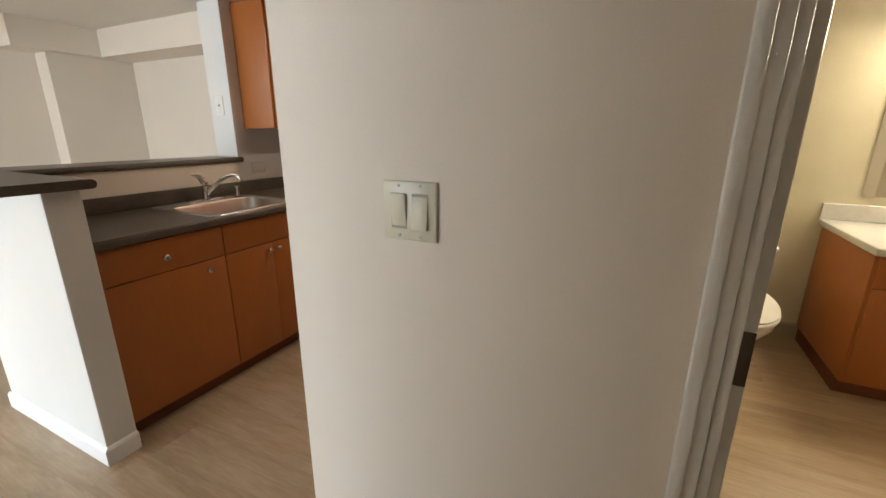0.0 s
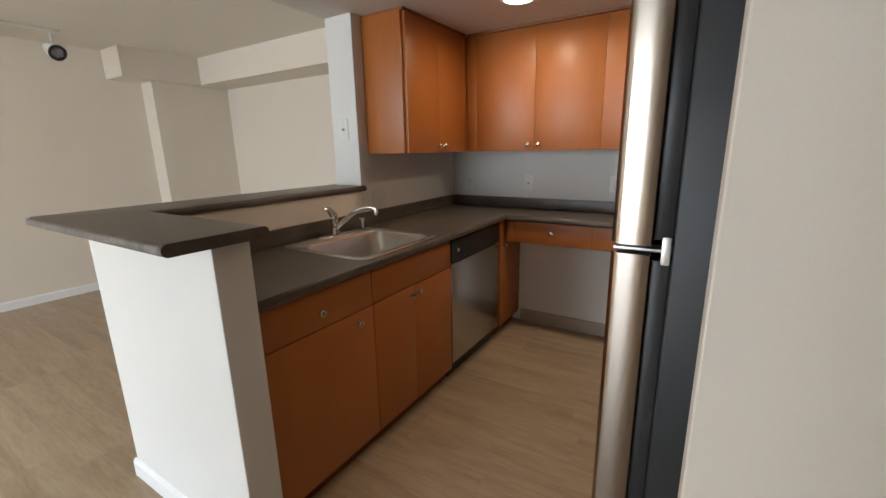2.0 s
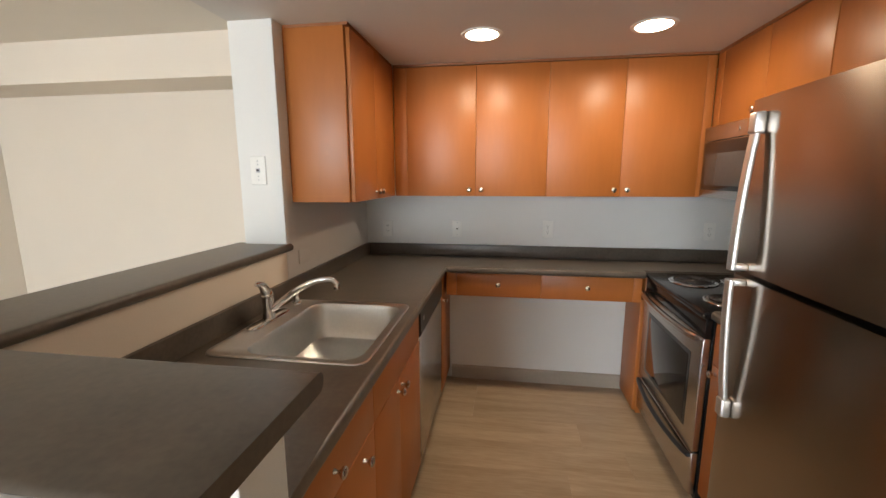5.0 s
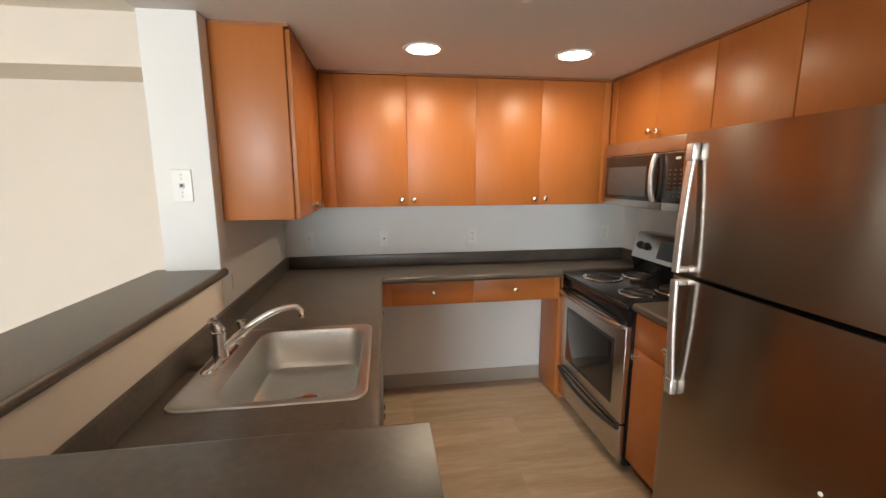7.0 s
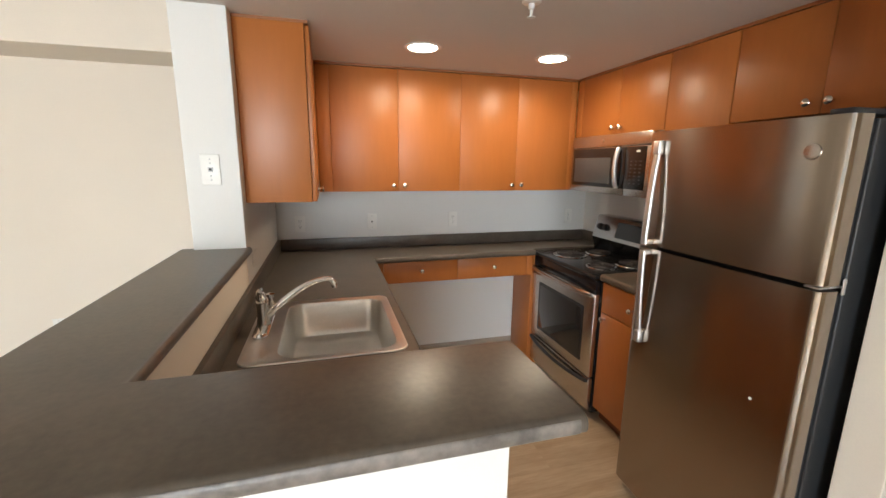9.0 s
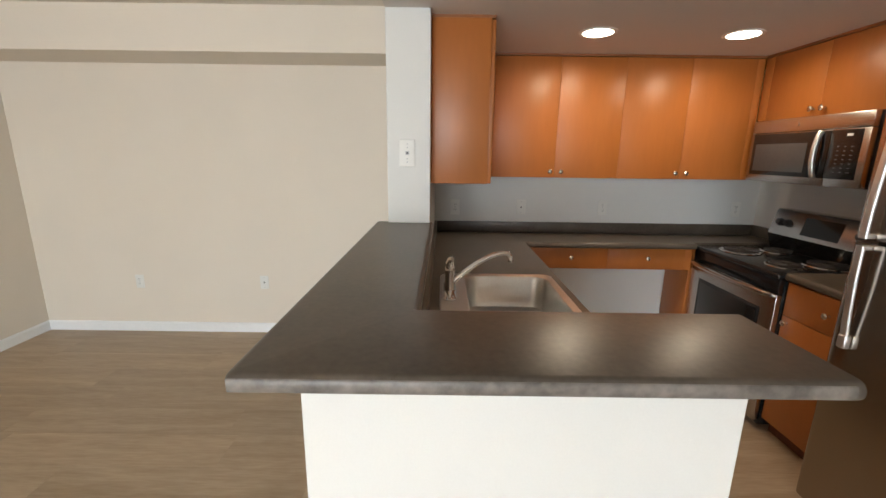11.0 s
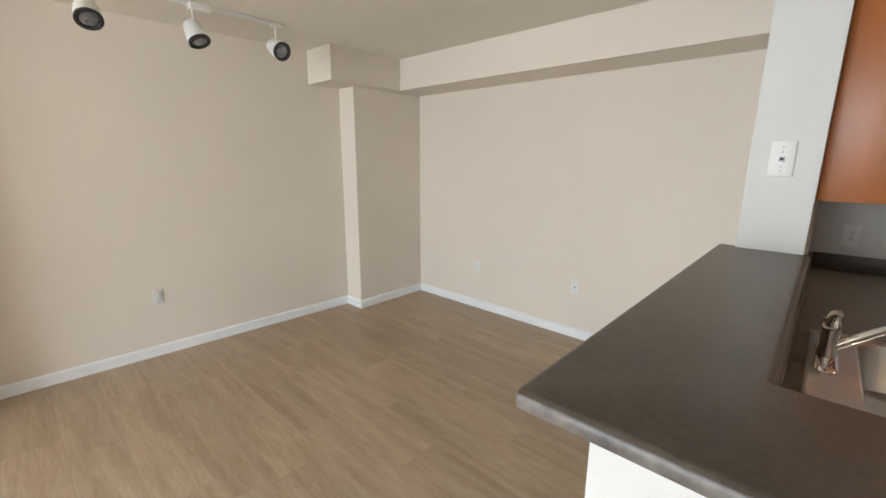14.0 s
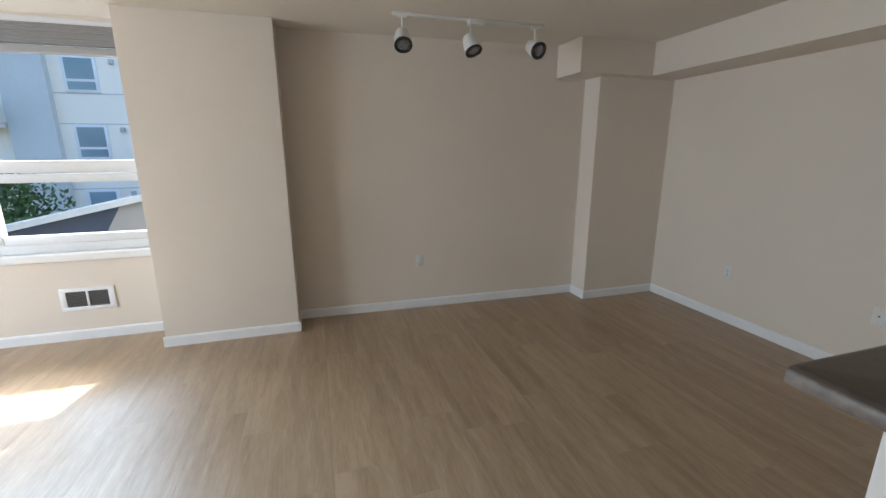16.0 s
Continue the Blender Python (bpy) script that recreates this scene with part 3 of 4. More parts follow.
# ---- sink and tap ----
def sink():
    x0, y0, x1, y1 = SINK
    s = thing("kitchen_sink", ((x0 + x1) / 2, (y0 + y1) / 2, CT), "single-bowl stainless steel drop-in sink", "sink")
    def ring(i, z, r):
        return rounded(x0 + i, y0 + i, x1 - i, y1 - i, z, r)
    b0, b1, b2, b3 = x0 + 0.115, y0 + 0.032, x1 - 0.032, y1 - 0.032
    def bowl(i, z, r):
        return rounded(b0 + i, b1 + i, b2 - i, b3 - i, z, r)
    part("rim", loft([ring(0, CT + 0.001, 0.045), ring(0.002, CT + 0.005, 0.044), ring(0.010, CT + 0.006, 0.04), ring(0.014, CT + 0.004, 0.038), bowl(-0.006, CT + 0.004, 0.07), bowl(0, CT + 0.002, 0.066)], False), M_SINK, s)
    part("bowl", loft([bowl(0, CT + 0.002, 0.066), bowl(0.006, CT - 0.01, 0.064), bowl(0.012, CT - 0.12, 0.062), bowl(0.022, CT - 0.145, 0.06), bowl(0.045, CT - 0.158, 0.055), bowl(0.09, CT - 0.162, 0.05)]), M_SINK, s)
    cx, cy = (b0 + b2) / 2, (b1 + b3) / 2
    part("drain", lathe((cx, cy, CT - 0.164), (0, 0, 1), [(0, 0.056), (0.005, 0.055), (0.007, 0.048), (0.004, 0.040), (0.003, 0.012), (0.009, 0.010), (0.010, 0.003)], 28), M_CHROME, s, "round chrome basket drain")


sink()


def tap():
    bxp, byp, z = -1.617, 1.828, CT + 0.0045
    f = thing("kitchen_faucet", (bxp, byp, z), "chrome single-lever kitchen faucet on the sink", "faucet")
    plate = loft([rounded(bxp - 0.027, byp - 0.125, bxp + 0.027, byp + 0.125, z, 0.0265), rounded(bxp - 0.027, byp - 0.125, bxp + 0.027, byp + 0.125, z + 0.006, 0.0265), rounded(bxp - 0.02, byp - 0.115, bxp + 0.02, byp + 0.115, z + 0.011, 0.0195)], True, True)
    part("base_plate", plate, M_CHROME, f)
    part("body", lathe((bxp, byp, z + 0.01), (0, 0, 1), [(0, 0.025), (0.01, 0.024), (0.03, 0.021), (0.07, 0.021), (0.085, 0.023), (0.10, 0.021), (0.112, 0.012), (0.115, 0.002)], 24), M_CHROME, f)
    pts = []
    for i in range(17):
        u = i / 16
        pts.append((bxp + 0.015 + 0.248 * u, byp + 0.043 * u, z + 0.045 + 0.118 * math.sin(u * 1.75) - (0.0 if u < 0.93 else (u - 0.93) * 0.25)))
    part("spout", tube(pts, [0.0135 - 0.004 * i / 16 for i in range(17)], 14), M_CHROME, f)
    tip = pts[-1]
    part("aerator", lathe((tip[0], tip[1], tip[2] + 0.006), (0, 0, -1), [(0, 0.010), (0.004, 0.0115), (0.026, 0.0115), (0.028, 0.009)], 18), M_CHROME, f)
    lev = [(bxp, byp, z + 0.10), (bxp - 0.002, byp - 0.012, z + 0.125), (bxp + 0.002, byp - 0.035, z + 0.148), (bxp + 0.006, byp - 0.062, z + 0.160), (bxp + 0.008, byp - 0.085, z + 0.163)]
    part("lever", tube(lev, [0.018, 0.019, 0.015, 0.010, 0.006], 14), M_CHROME, f)
    sp = thing("side_sprayer", (-1.617, 2.045, z), "chrome soap dispenser cap at the sink", "sprayer")
    part("stem", lathe((-1.617, 2.045, z), (0, 0, 1), [(0, 0.019), (0.006, 0.018), (0.010, 0.012), (0.046, 0.0115), (0.048, 0.017), (0.062, 0.018), (0.066, 0.012)], 20), M_CHROME, sp)


tap()


# ---- dishwasher ----
def dishwasher():
    y0, y1 = 2.208, 2.853
    d = thing("dishwasher", (-1.4, 2.53, 0), "stainless steel dishwasher with black control panel", "dishwasher")
    part("body", bx(-1.69, y0, 0.09, -1.13, y1, 0.883, 0.002), M_BLACKP, d)
    part("door", bx(-1.129, y0 + 0.003, 0.11, -1.103, y1 - 0.003, 0.738, 0.004), M_STEEL, d)
    part("control_panel", loft([[Vector((x, y, z)) for x, z in ((-1.128, 0.742), (-1.104, 0.742), (-1.098, 0.76), (-1.100, 0.872), (-1.108, 0.881), (-1.128, 0.881))] for y in (y0 + 0.003, y1 - 0.003)], True, True), M_BLACKP, d, "black plastic control panel")
    part("badge", bx(-1.0995, y0 + 0.06, 0.80, -1.097, y0 + 0.085, 0.82, 0.0005), M_PRINT, d)
    part("kick_plate", bx(-1.165, y0 + 0.003, 0.005, -1.15, y1 - 0.003, 0.085, 0.002), M_BLACKP, d, "black kick plate")


dishwasher()


# ---- range ----
def stove():
    y0, y1, xf, xb = 2.211, 2.968, 0.118, 0.735
    r = thing("electric_range", (0.42, 2.59, 0), "stainless and black electric coil range", "range")
    part("body", bx(xf + 0.035, y0, 0.03, xb, y1, 0.885, 0.003), M_BLACK, r)
    part("cooktop", bx(xf - 0.012, y0 - 0.001, 0.886, xb - 0.06, y1 + 0.001, 0.915, 0.010, 3), M_BLACK, r, "glossy black enamel cooktop")
    door = part("oven_door", bx(xf, y0 + 0.004, 0.27, xf + 0.034, y1 - 0.004, 0.80, 0.006, 3), M_STEEL, r, "stainless oven door")
    part("oven_window", bx(xf - 0.003, y0 + 0.12, 0.36, xf - 0.0005, y1 - 0.12, 0.68, 0.001), M_DGLASS, door, "dark glass oven window")
    part("window_border", loft([[Vector((xf - 0.0015, *p)) for p in q] for q in ([(y0 + 0.10, 0.34), (y1 - 0.10, 0.34), (y1 - 0.10, 0.70), (y0 + 0.10, 0.70)], [(y0 + 0.12, 0.36), (y1 - 0.12, 0.36), (y1 - 0.12, 0.68), (y0 + 0.12, 0.68)])], False), M_BLACK, door, "", False)
    part("vent_strip", bx(xf + 0.004, y0 + 0.004, 0.803, xf + 0.034, y1 - 0.004, 0.884, 0.004), M_BLACK, r)
    hp = [(xf - 0.012 - 0.034 * math.sin(math.pi * i / 20) ** 0.5, y0 + 0.03 + (y1 - y0 - 0.06) * i / 20, 0.795) for i in range(21)]
    part("door_handle", tube(hp, 0.0155, 12), M_STEEL, door, "bowed stainless oven handle")
    dr = part("drawer", bx(xf + 0.002, y0 + 0.004, 0.055, xf + 0.034, y1 - 0.004, 0.262, 0.006, 3), M_STEEL, r, "stainless storage drawer")
    dp = [(xf - 0.004 - 0.022 * math.sin(math.pi * i / 20) ** 0.6, y0 + 0.02 + (y1 - y0 - 0.04) * i / 20, 0.245 - 0.02 * math.sin(math.pi * i / 20)) for i in range(21)]
    part("drawer_handle", tube(dp, 0.012, 12), M_BLACKP, dr, "black drawer grip")
    for cx, cy, rad in ((0.285, 2.40, 0.075), (0.29, 2.765, 0.098), (0.53, 2.40, 0.098), (0.53, 2.765, 0.075)):
        bn = part("drip_bowl", lathe((cx, cy, 0.9155), (0, 0, 1), [(0, rad + 0.022), (0.004, rad + 0.020), (0.005, rad + 0.012), (0.001, rad + 0.006), (0.0005, 0.01)], 36), M_CHROME, r, "chrome drip bowl")
        sp = []
        turns = 4 if rad < 0.09 else 5
        for i in range(turns * 28 + 1):
            a = 2 * math.pi * i / 28
            q = 0.018 + (rad - 0.018) * i / (turns * 28)
            sp.append((cx + q * math.cos(a), cy + q * math.sin(a), 0.926))
        part("coil", tube(sp, 0.0055, 8, None), M_COIL, bn, "dark spiral heating coil")
    zb = 1.175
    prof = ((xb, 0.9155), (xb - 0.10, 0.9155), (xb - 0.115, 0.975), (xb - 0.13, 1.01), (xb - 0.088, zb - 0.01), (xb - 0.078, zb), (xb, zb))
    part("backguard", loft([[Vector((x, y, z)) for x, z in prof] for y in (y0 + 0.002, y1 - 0.002)], True, True), M_STEEL, r, "slanted stainless control panel")
    part("backguard_base", loft([[Vector((x - 0.0015, y, z)) for x, z in prof[1:4]] + [Vector((xb - 0.02, y, 1.0)), Vector((xb - 0.02, y, 0.92))] for y in (y0 + 0.001, y1 - 0.001)], True, True), M_BLACK, r)
    n = Vector((-0.155, 0, 0.042)).normalized()
    def on(y, z):
        u = (z - 1.01) / (zb - 0.01 - 1.01)
        return Vector((xb - 0.13 + 0.042 * u, y, z))
    for y in (2.90, 2.835, 2.345, 2.28):
        part("dial", lathe(on(y, 1.092), n, [(-0.002, 0.026), (0.006, 0.026), (0.008, 0.021), (0.022, 0.019), (0.024, 0.014)], 24), M_BLACKP, r, "black control dial")
    c0, c1 = on(2.46, 1.035), on(2.72, 1.145)
    part("display", loft([[Vector((c.x, y, c.z)) + n * h for c, y in ((c0, 2.46), (c0, 2.72), (c1, 2.72), (c1, 2.46))] for h in (-0.001, 0.0015)], True, True), M_DGLASS, r, "dark oven clock display")


stove()


# ---- microwave ----
def microwave():
    y0, y1, z0, z1, xf = 2.124, 2.882, 1.366, 1.731, 0.325
    m = thing("microwave", (0.53, 2.5, z0), "stainless over-the-range microwave with black window", "microwave")
    part("body", bx(xf + 0.03, y0 + 0.002, z0, 0.737, y1 - 0.002, z1, 0.004), M_BLACKP, m)
    yd = y0 + 0.20
    part("top_vent", bx(xf, y0, z1 - 0.075, xf + 0.03, y1, z1, 0.004), M_STEEL, m)
    d = part("door", bx(xf, yd, z0 + 0.002, xf + 0.03, y1, z1 - 0.077, 0.004), M_STEEL, m)
    part("black_border", bx(xf - 0.003, yd + 0.002, z0 + 0.042, xf - 0.0002, y1 - 0.025, z1 - 0.082, 0.001), M_BLACK, d)
    part("window", bx(xf - 0.0045, yd + 0.13, z0 + 0.065, xf - 0.0032, y1 - 0.05, z1 - 0.14, 0.0005), M_MWGLASS, d, "grey mesh glass window")
    hp = [(xf - 0.010 - 0.022 * math.sin(math.pi * i / 16) ** 0.6, yd + 0.05, z0 + 0.045 + (z1 - z0 - 0.13) * i / 16) for i in range(17)]
    part("handle", tube(hp, 0.0135, 12, None, 0.7), M_HANDLE, d, "bowed silver handle")
    p = part("control_panel", bx(xf, y0, z0 + 0.002, xf + 0.03, yd - 0.002, z1 - 0.077, 0.004), M_STEEL, m)
    part("key_pad", bx(xf - 0.003, y0 + 0.035, z0 + 0.042, xf - 0.0002, yd - 0.003, z1 - 0.082, 0.001), M_BLACK, p, "black key panel")
    face = Matrix(((0, 0, -1, xf - 0.0035), (-1, 0, 0, y0 + 0.10), (0, 1, 0, z1 - 0.115), (0, 0, 0, 1)))
    bars = bmesh.new()
    for row in range(7):
        for c in range(3):
            zz, yy = z1 - 0.165 - row * 0.021, y0 + 0.065 + c * 0.038
            bx(xf - 0.0036, yy, zz, xf - 0.0029, yy + 0.014, zz + 0.003, 0, 2, bars)
    tagged(part("key_marks", bars, M_KEY, p, "", False), kind="stuff")
    bx_d = bx(xf - 0.0036, y0 + 0.082, z1 - 0.113, xf - 0.0029, y0 + 0.112, z1 - 0.102, 0)
    part("clock", bx_d, M_WPLAS, p, "pale clock digits", False)
    part("badge", lathe((xf - 0.0005, 2.55, z1 - 0.037), (-1, 0, 0), [(0, 0.012), (0.002, 0.011)], 20), M_KNOB, m)


microwave()


# ---- refrigerator ----
def fridge():
    y0, y1, xf, h = 1.003, 1.712, -0.062, 1.678
    f = thing("refrigerator", (0.33, 1.36, 0), "stainless top-freezer refrigerator with charcoal sides", "refrigerator")
    part("body", bx(0.035, y0 + 0.004, 0.03, 0.70, y1 - 0.004, h - 0.008, 0.006, 3), M_CHAR, f, "charcoal textured cabinet")
    part("grille", bx(0.02, y0 + 0.02, 0.005, 0.06, y1 - 0.02, 0.055, 0.003), M_BLACKP, f)
    for nm, z0, z1 in (("freezer_door", 1.216, h), ("fridge_door", 0.06, 1.200)):
        n = 10
        prof = [(xf + 0.066, y0), (xf + 0.022, y0), (xf + 0.010, y0 + 0.004), (xf + 0.003, y0 + 0.014)]
        for i in range(n + 1):
            u = i / n
            prof.append((xf - 0.006 * math.sin(math.pi * u), y0 + 0.028 + (y1 - y0 - 0.056) * u))
        prof += [(xf + 0.003, y1 - 0.014), (xf + 0.010, y1 - 0.004), (xf + 0.022, y1), (xf + 0.066, y1)]
        d = part(nm, loft([[Vector((x, y, z)) for x, y in prof] for z in (z0, z1)], True, True), M_FRIDGE, f)
        part("gasket", bx(xf + 0.0665, y0 + 0.012, z0 + 0.01, 0.0345, y1 - 0.012, z1 - 0.01, 0.002), M_BLACKP, d, "black door gasket")
        hy = y1 - 0.075
        if nm == "freezer_door":
            ends = (1.222, 1.640)
        else:
            ends = (1.194, 0.785)
        pts = []
        for i in range(19):
            u = i / 18
            out = 0.007 + 0.027 * math.cos(math.pi * u / 2) ** 0.8
            pts.append((xf - 0.004 - out, hy, ends[0] + (ends[1] - ends[0]) * u))
        blade = [rounded(x - 0.0075, y - 0.015, x + 0.0075, y + 0.015, z, 0.006, 3) for x, y, z in pts]
        hd = part("handle", loft(blade, True, True), M_HANDLE, d, "bowed flat silver bar handle")
        s = 1 if ends[1] > ends[0] else -1
        part("mount", bx(xf - 0.030, hy - 0.017, min(ends[1], ends[1] - s * 0.055), xf - 0.002, hy + 0.017, max(ends[1], ends[1] - s * 0.055), 0.006, 3), M_HANDLE, hd)
        part("mount", bx(xf - 0.042, hy - 0.013, min(ends[0], ends[0] + s * 0.016), xf - 0.002, hy + 0.014, max(ends[0], ends[0] + s * 0.016), 0.003, 2), M_HANDLE, hd)
        if nm == "freezer_door":
            part("badge", lathe((xf - 0.002, y0 + 0.085, h - 0.095), (-1, 0, 0), [(-0.003, 0.023), (0.003, 0.022), (0.004, 0.017)], 24), M_STEEL, d, "round embossed badge")
        else:
            part("speck", lathe((xf - 0.003, y0 + 0.135, 0.80), (-1, 0, 0), [(-0.002, 0.006), (0.002, 0.005)], 12), M_WPLAS, d, "small white sticker dot")
    hg = bx(xf + 0.006, y0 + 0.010, 1.2045, 0.036, y0 + 0.05, 1.2105, 0.002)
    part("hinge", bx(0.020, y0 - 0.001, 1.186, 0.034, y0 + 0.004, 1.234, 0.003, 2, hg), M_HANDLE, f, "silver centre hinge")
    part("top_hinge", bx(xf + 0.01, y0 + 0.01, h + 0.001, 0.12, y0 + 0.07, h + 0.016, 0.004), M_BLACKP, f)


fridge()


# ---- switches, outlets and plates ----
def plate(name, at, n, label, category, kind, w=0.070, h=0.115, material=None):
    """A wall plate centred at `at`, facing the unit direction n."""
    material = material or M_WPLAS
    at, n = Vector(at), Vector(n)
    u = Vector((0, 0, 1)).cross(n)
    m = Matrix(((u.x, 0, n.x, at.x), (u.y, 0, n.y, at.y), (u.z, 1, n.z, at.z), (0, 0, 0, 1)))
    p = thing(name, at, label, category)
    def put(nm, bm, mt, parent, lb=""):
        bmesh.ops.transform(bm, matrix=m, verts=bm.verts)
        return part(nm, bm, mt, parent, lb)
    put("cover_plate", bx(-w / 2, -h / 2, 0.0, w / 2, h / 2, 0.006, 0.003, 3), material, p)
    def screw(x, y):
        put("screw", lathe((x, y, 0.005), (0, 0, 1), [(0, 0.0035), (0.0022, 0.003)], 12), M_PRINT, p)
    if kind == "duplex":
        for s in (-1, 1):
            rc = put("receptacle", loft([rounded(-0.017, s * 0.0195 - 0.0145, 0.017, s * 0.0195 + 0.0145, z, 0.012) for z in (0.005, 0.0085)]), material, p)
            for x in (-0.0065, 0.0065):
                put("slot", bx(x - 0.0012, s * 0.0195 - 0.001, 0.008, x + 0.0012, s * 0.0195 + 0.008, 0.009, 0), M_SLOT, rc)
            put("slot", lathe((0, s * 0.0195 - 0.008, 0.008), (0, 0, 1), [(0, 0.0025), (0.001, 0.0025)], 10), M_SLOT, rc)
        screw(0, 0)
    elif kind == "rocker":
        count = 2 if w > 0.1 else 1
        for i in range(count):
            cx = (i - (count - 1) / 2) * 0.046
            t = 0.0045 if i == 0 else -0.0045
            r = bx(cx - 0.0165, -0.0335, 0.004, cx + 0.0165, 0.0335, 0.0095, 0.0015)
            for v in r.verts:
                if v.co.z > 0.006:
                    v.co.z += t * v.co.y / 0.0335 * 0.8
            put("recess", bx(cx - 0.0173, -0.0343, 0.004, cx + 0.0173, 0.0343, 0.0064, 0), M_PRINT if count == 1 else M_RECESS, p)
            put("rocker", r, material, p, "paddle switch")
            screw(cx, 0.0485), screw(cx, -0.0485)
    elif kind == "jack":
        put("jack", bx(-0.009, -0.009, 0.004, 0.009, 0.009, 0.010, 0.001), M_PRINT, p, "grey phone jack")
        put("socket", bx(-0.005, -0.004, 0.0095, 0.005, 0.005, 0.0108, 0), M_SLOT, p)
        for y in (0.042, 0.026, -0.026, -0.042):
            screw(0, y)
    elif kind == "port":
        put("port", lathe((0, 0, 0.005), (0, 0, 1), [(0, 0.006), (0.006, 0.005), (0.007, 0.003)], 14), M_SLOT, p)
        screw(0, 0.042), screw(0, -0.042)
    return p


plate("light_switch", (0.4145, 0.855, 1.197), (0, -1, 0), "ivory double rocker light switch on the hall wall", "light switch", "rocker", 0.116, 0.114, M_IVORY)
plate("phone_plate", (-1.824, 2.16, 1.508), (0, -1, 0), "white phone jack plate on the wall end", "wall plate", "jack", 0.074, 0.125)
plate("outlet", (-1.056, 3.29, 1.120), (0, -1, 0), "white cable outlet plate over the counter", "outlet", "port")
plate("outlet", (-0.434, 3.29, 1.124), (0, -1, 0), "white duplex outlet over the counter", "outlet", "duplex")
plate("outlet", (0.582, 3.29, 1.124), (0, -1, 0), "white duplex outlet beside the range", "outlet", "duplex")
plate("outlet", (-1.56, 3.29, 1.115), (0, -1, 0), "white duplex outlet in the counter corner", "outlet", "duplex")
plate("blank_plate", (-1.7145, 2.32, 1.095), (1, 0, 0), "cream blank plate over the sink counter", "wall plate", "blank", 0.115, 0.070, M_WHITE)
plate("outlet", (-4.175, 3.437, 0.440), (0, -1, 0), "white outlet low on the living room wall", "outlet", "duplex")
plate("outlet", (-3.135, 3.437, 0.445), (0, -1, 0), "white cable outlet low on the living room wall", "outlet", "port")
plate("outlet", (-5.294, 0.941, 0.466), (1, 0, 0), "white decorator outlet low on the wall", "outlet", "rocker", 0.074, 0.118)


# ---- ceiling fittings ----
for lx, ly in DOWNLIGHTS:
    dl = thing("recessed_downlight", (lx, ly, Z_LOW), "lit round white recessed ceiling downlight", "ceiling light", "kitchen downlights")
    part("trim_ring", lathe((lx, ly, Z_LOW + 0.0), (0, 0, -1), [(0.0, 0.098), (0.004, 0.096), (0.006, 0.088), (0.004, 0.078), (0.001, 0.077)], 36), M_WPLAS, dl)
    part("diffuser", lathe((lx, ly, Z_LOW - 0.001), (0, 0, -1), [(0, 0.076), (0.0055, 0.074), (0.0065, 0.05)], 36), M_LAMP, dl, "glowing diffuser")
spk = thing("fire_sprinkler", (-0.595, 1.78, Z_LOW), "white pendant fire sprinkler on the ceiling", "sprinkler")
part("escutcheon", lathe((-0.595, 1.78, Z_LOW), (0, 0, -1), [(0, 0.036), (0.004, 0.034), (0.007, 0.02)], 24), M_WPLAS, spk)
part("head", lathe((-0.595, 1.78, Z_LOW - 0.005), (0, 0, -1), [(0, 0.012), (0.02, 0.011), (0.022, 0.006), (0.045, 0.005), (0.047, 0.016), (0.050, 0.016)], 16), M_WPLAS, spk)


def track():
    tx, y0, y1 = -4.69, 0.63, 1.80
    t = thing("track_light", (tx, 1.2, Z_HIGH), "white ceiling track with three unlit spot heads", "track light")
    part("rail", bx(tx - 0.017, y0, Z_HIGH - 0.022, tx + 0.017, y1, Z_HIGH - 0.001, 0.003), M_WPLAS, t)
    part("feed_box", bx(tx - 0.028, 1.19, Z_HIGH - 0.042, tx + 0.028, 1.31, Z_HIGH - 0.0005, 0.005, 3), M_WPLAS, t)
    for y, aim in ((0.70, (0.60, -0.07, -0.79)), (1.21, (0.42, 0.20, -0.88)), (1.73, (0.88, 0.14, -0.45))):
        o = Vector((tx, y, Z_HIGH - 0.165))
        a = Vector(aim).normalized()
        st = part("stem", tube([(tx, y, Z_HIGH - 0.02), (tx, y, Z_HIGH - 0.12)], 0.007, 10), M_WPLAS, t)
        part("adapter", bx(tx - 0.014, y - 0.03, Z_HIGH - 0.035, tx + 0.014, y + 0.03, Z_HIGH - 0.02, 0.003), M_WPLAS, st)
        hd = part("head", lathe(o - a * 0.065, a, [(0, 0.018), (0.004, 0.034), (0.014, 0.046), (0.05, 0.055), (0.085, 0.061), (0.128, 0.062)], 28), M_WPLAS, t, "white cylinder spot head")
        part("baffle", lathe(o - a * 0.065, a, [(0.122, 0.0622), (0.130, 0.064), (0.140, 0.063), (0.138, 0.050), (0.128, 0.044)], 28), M_BLACKP, hd, "black front ring")
        part("lens", lathe(o - a * 0.065, a, [(0.126, 0.044), (0.1335, 0.038), (0.137, 0.024), (0.138, 0.004)], 24), M_LENS, hd, "grey unlit bulb lens")


track()


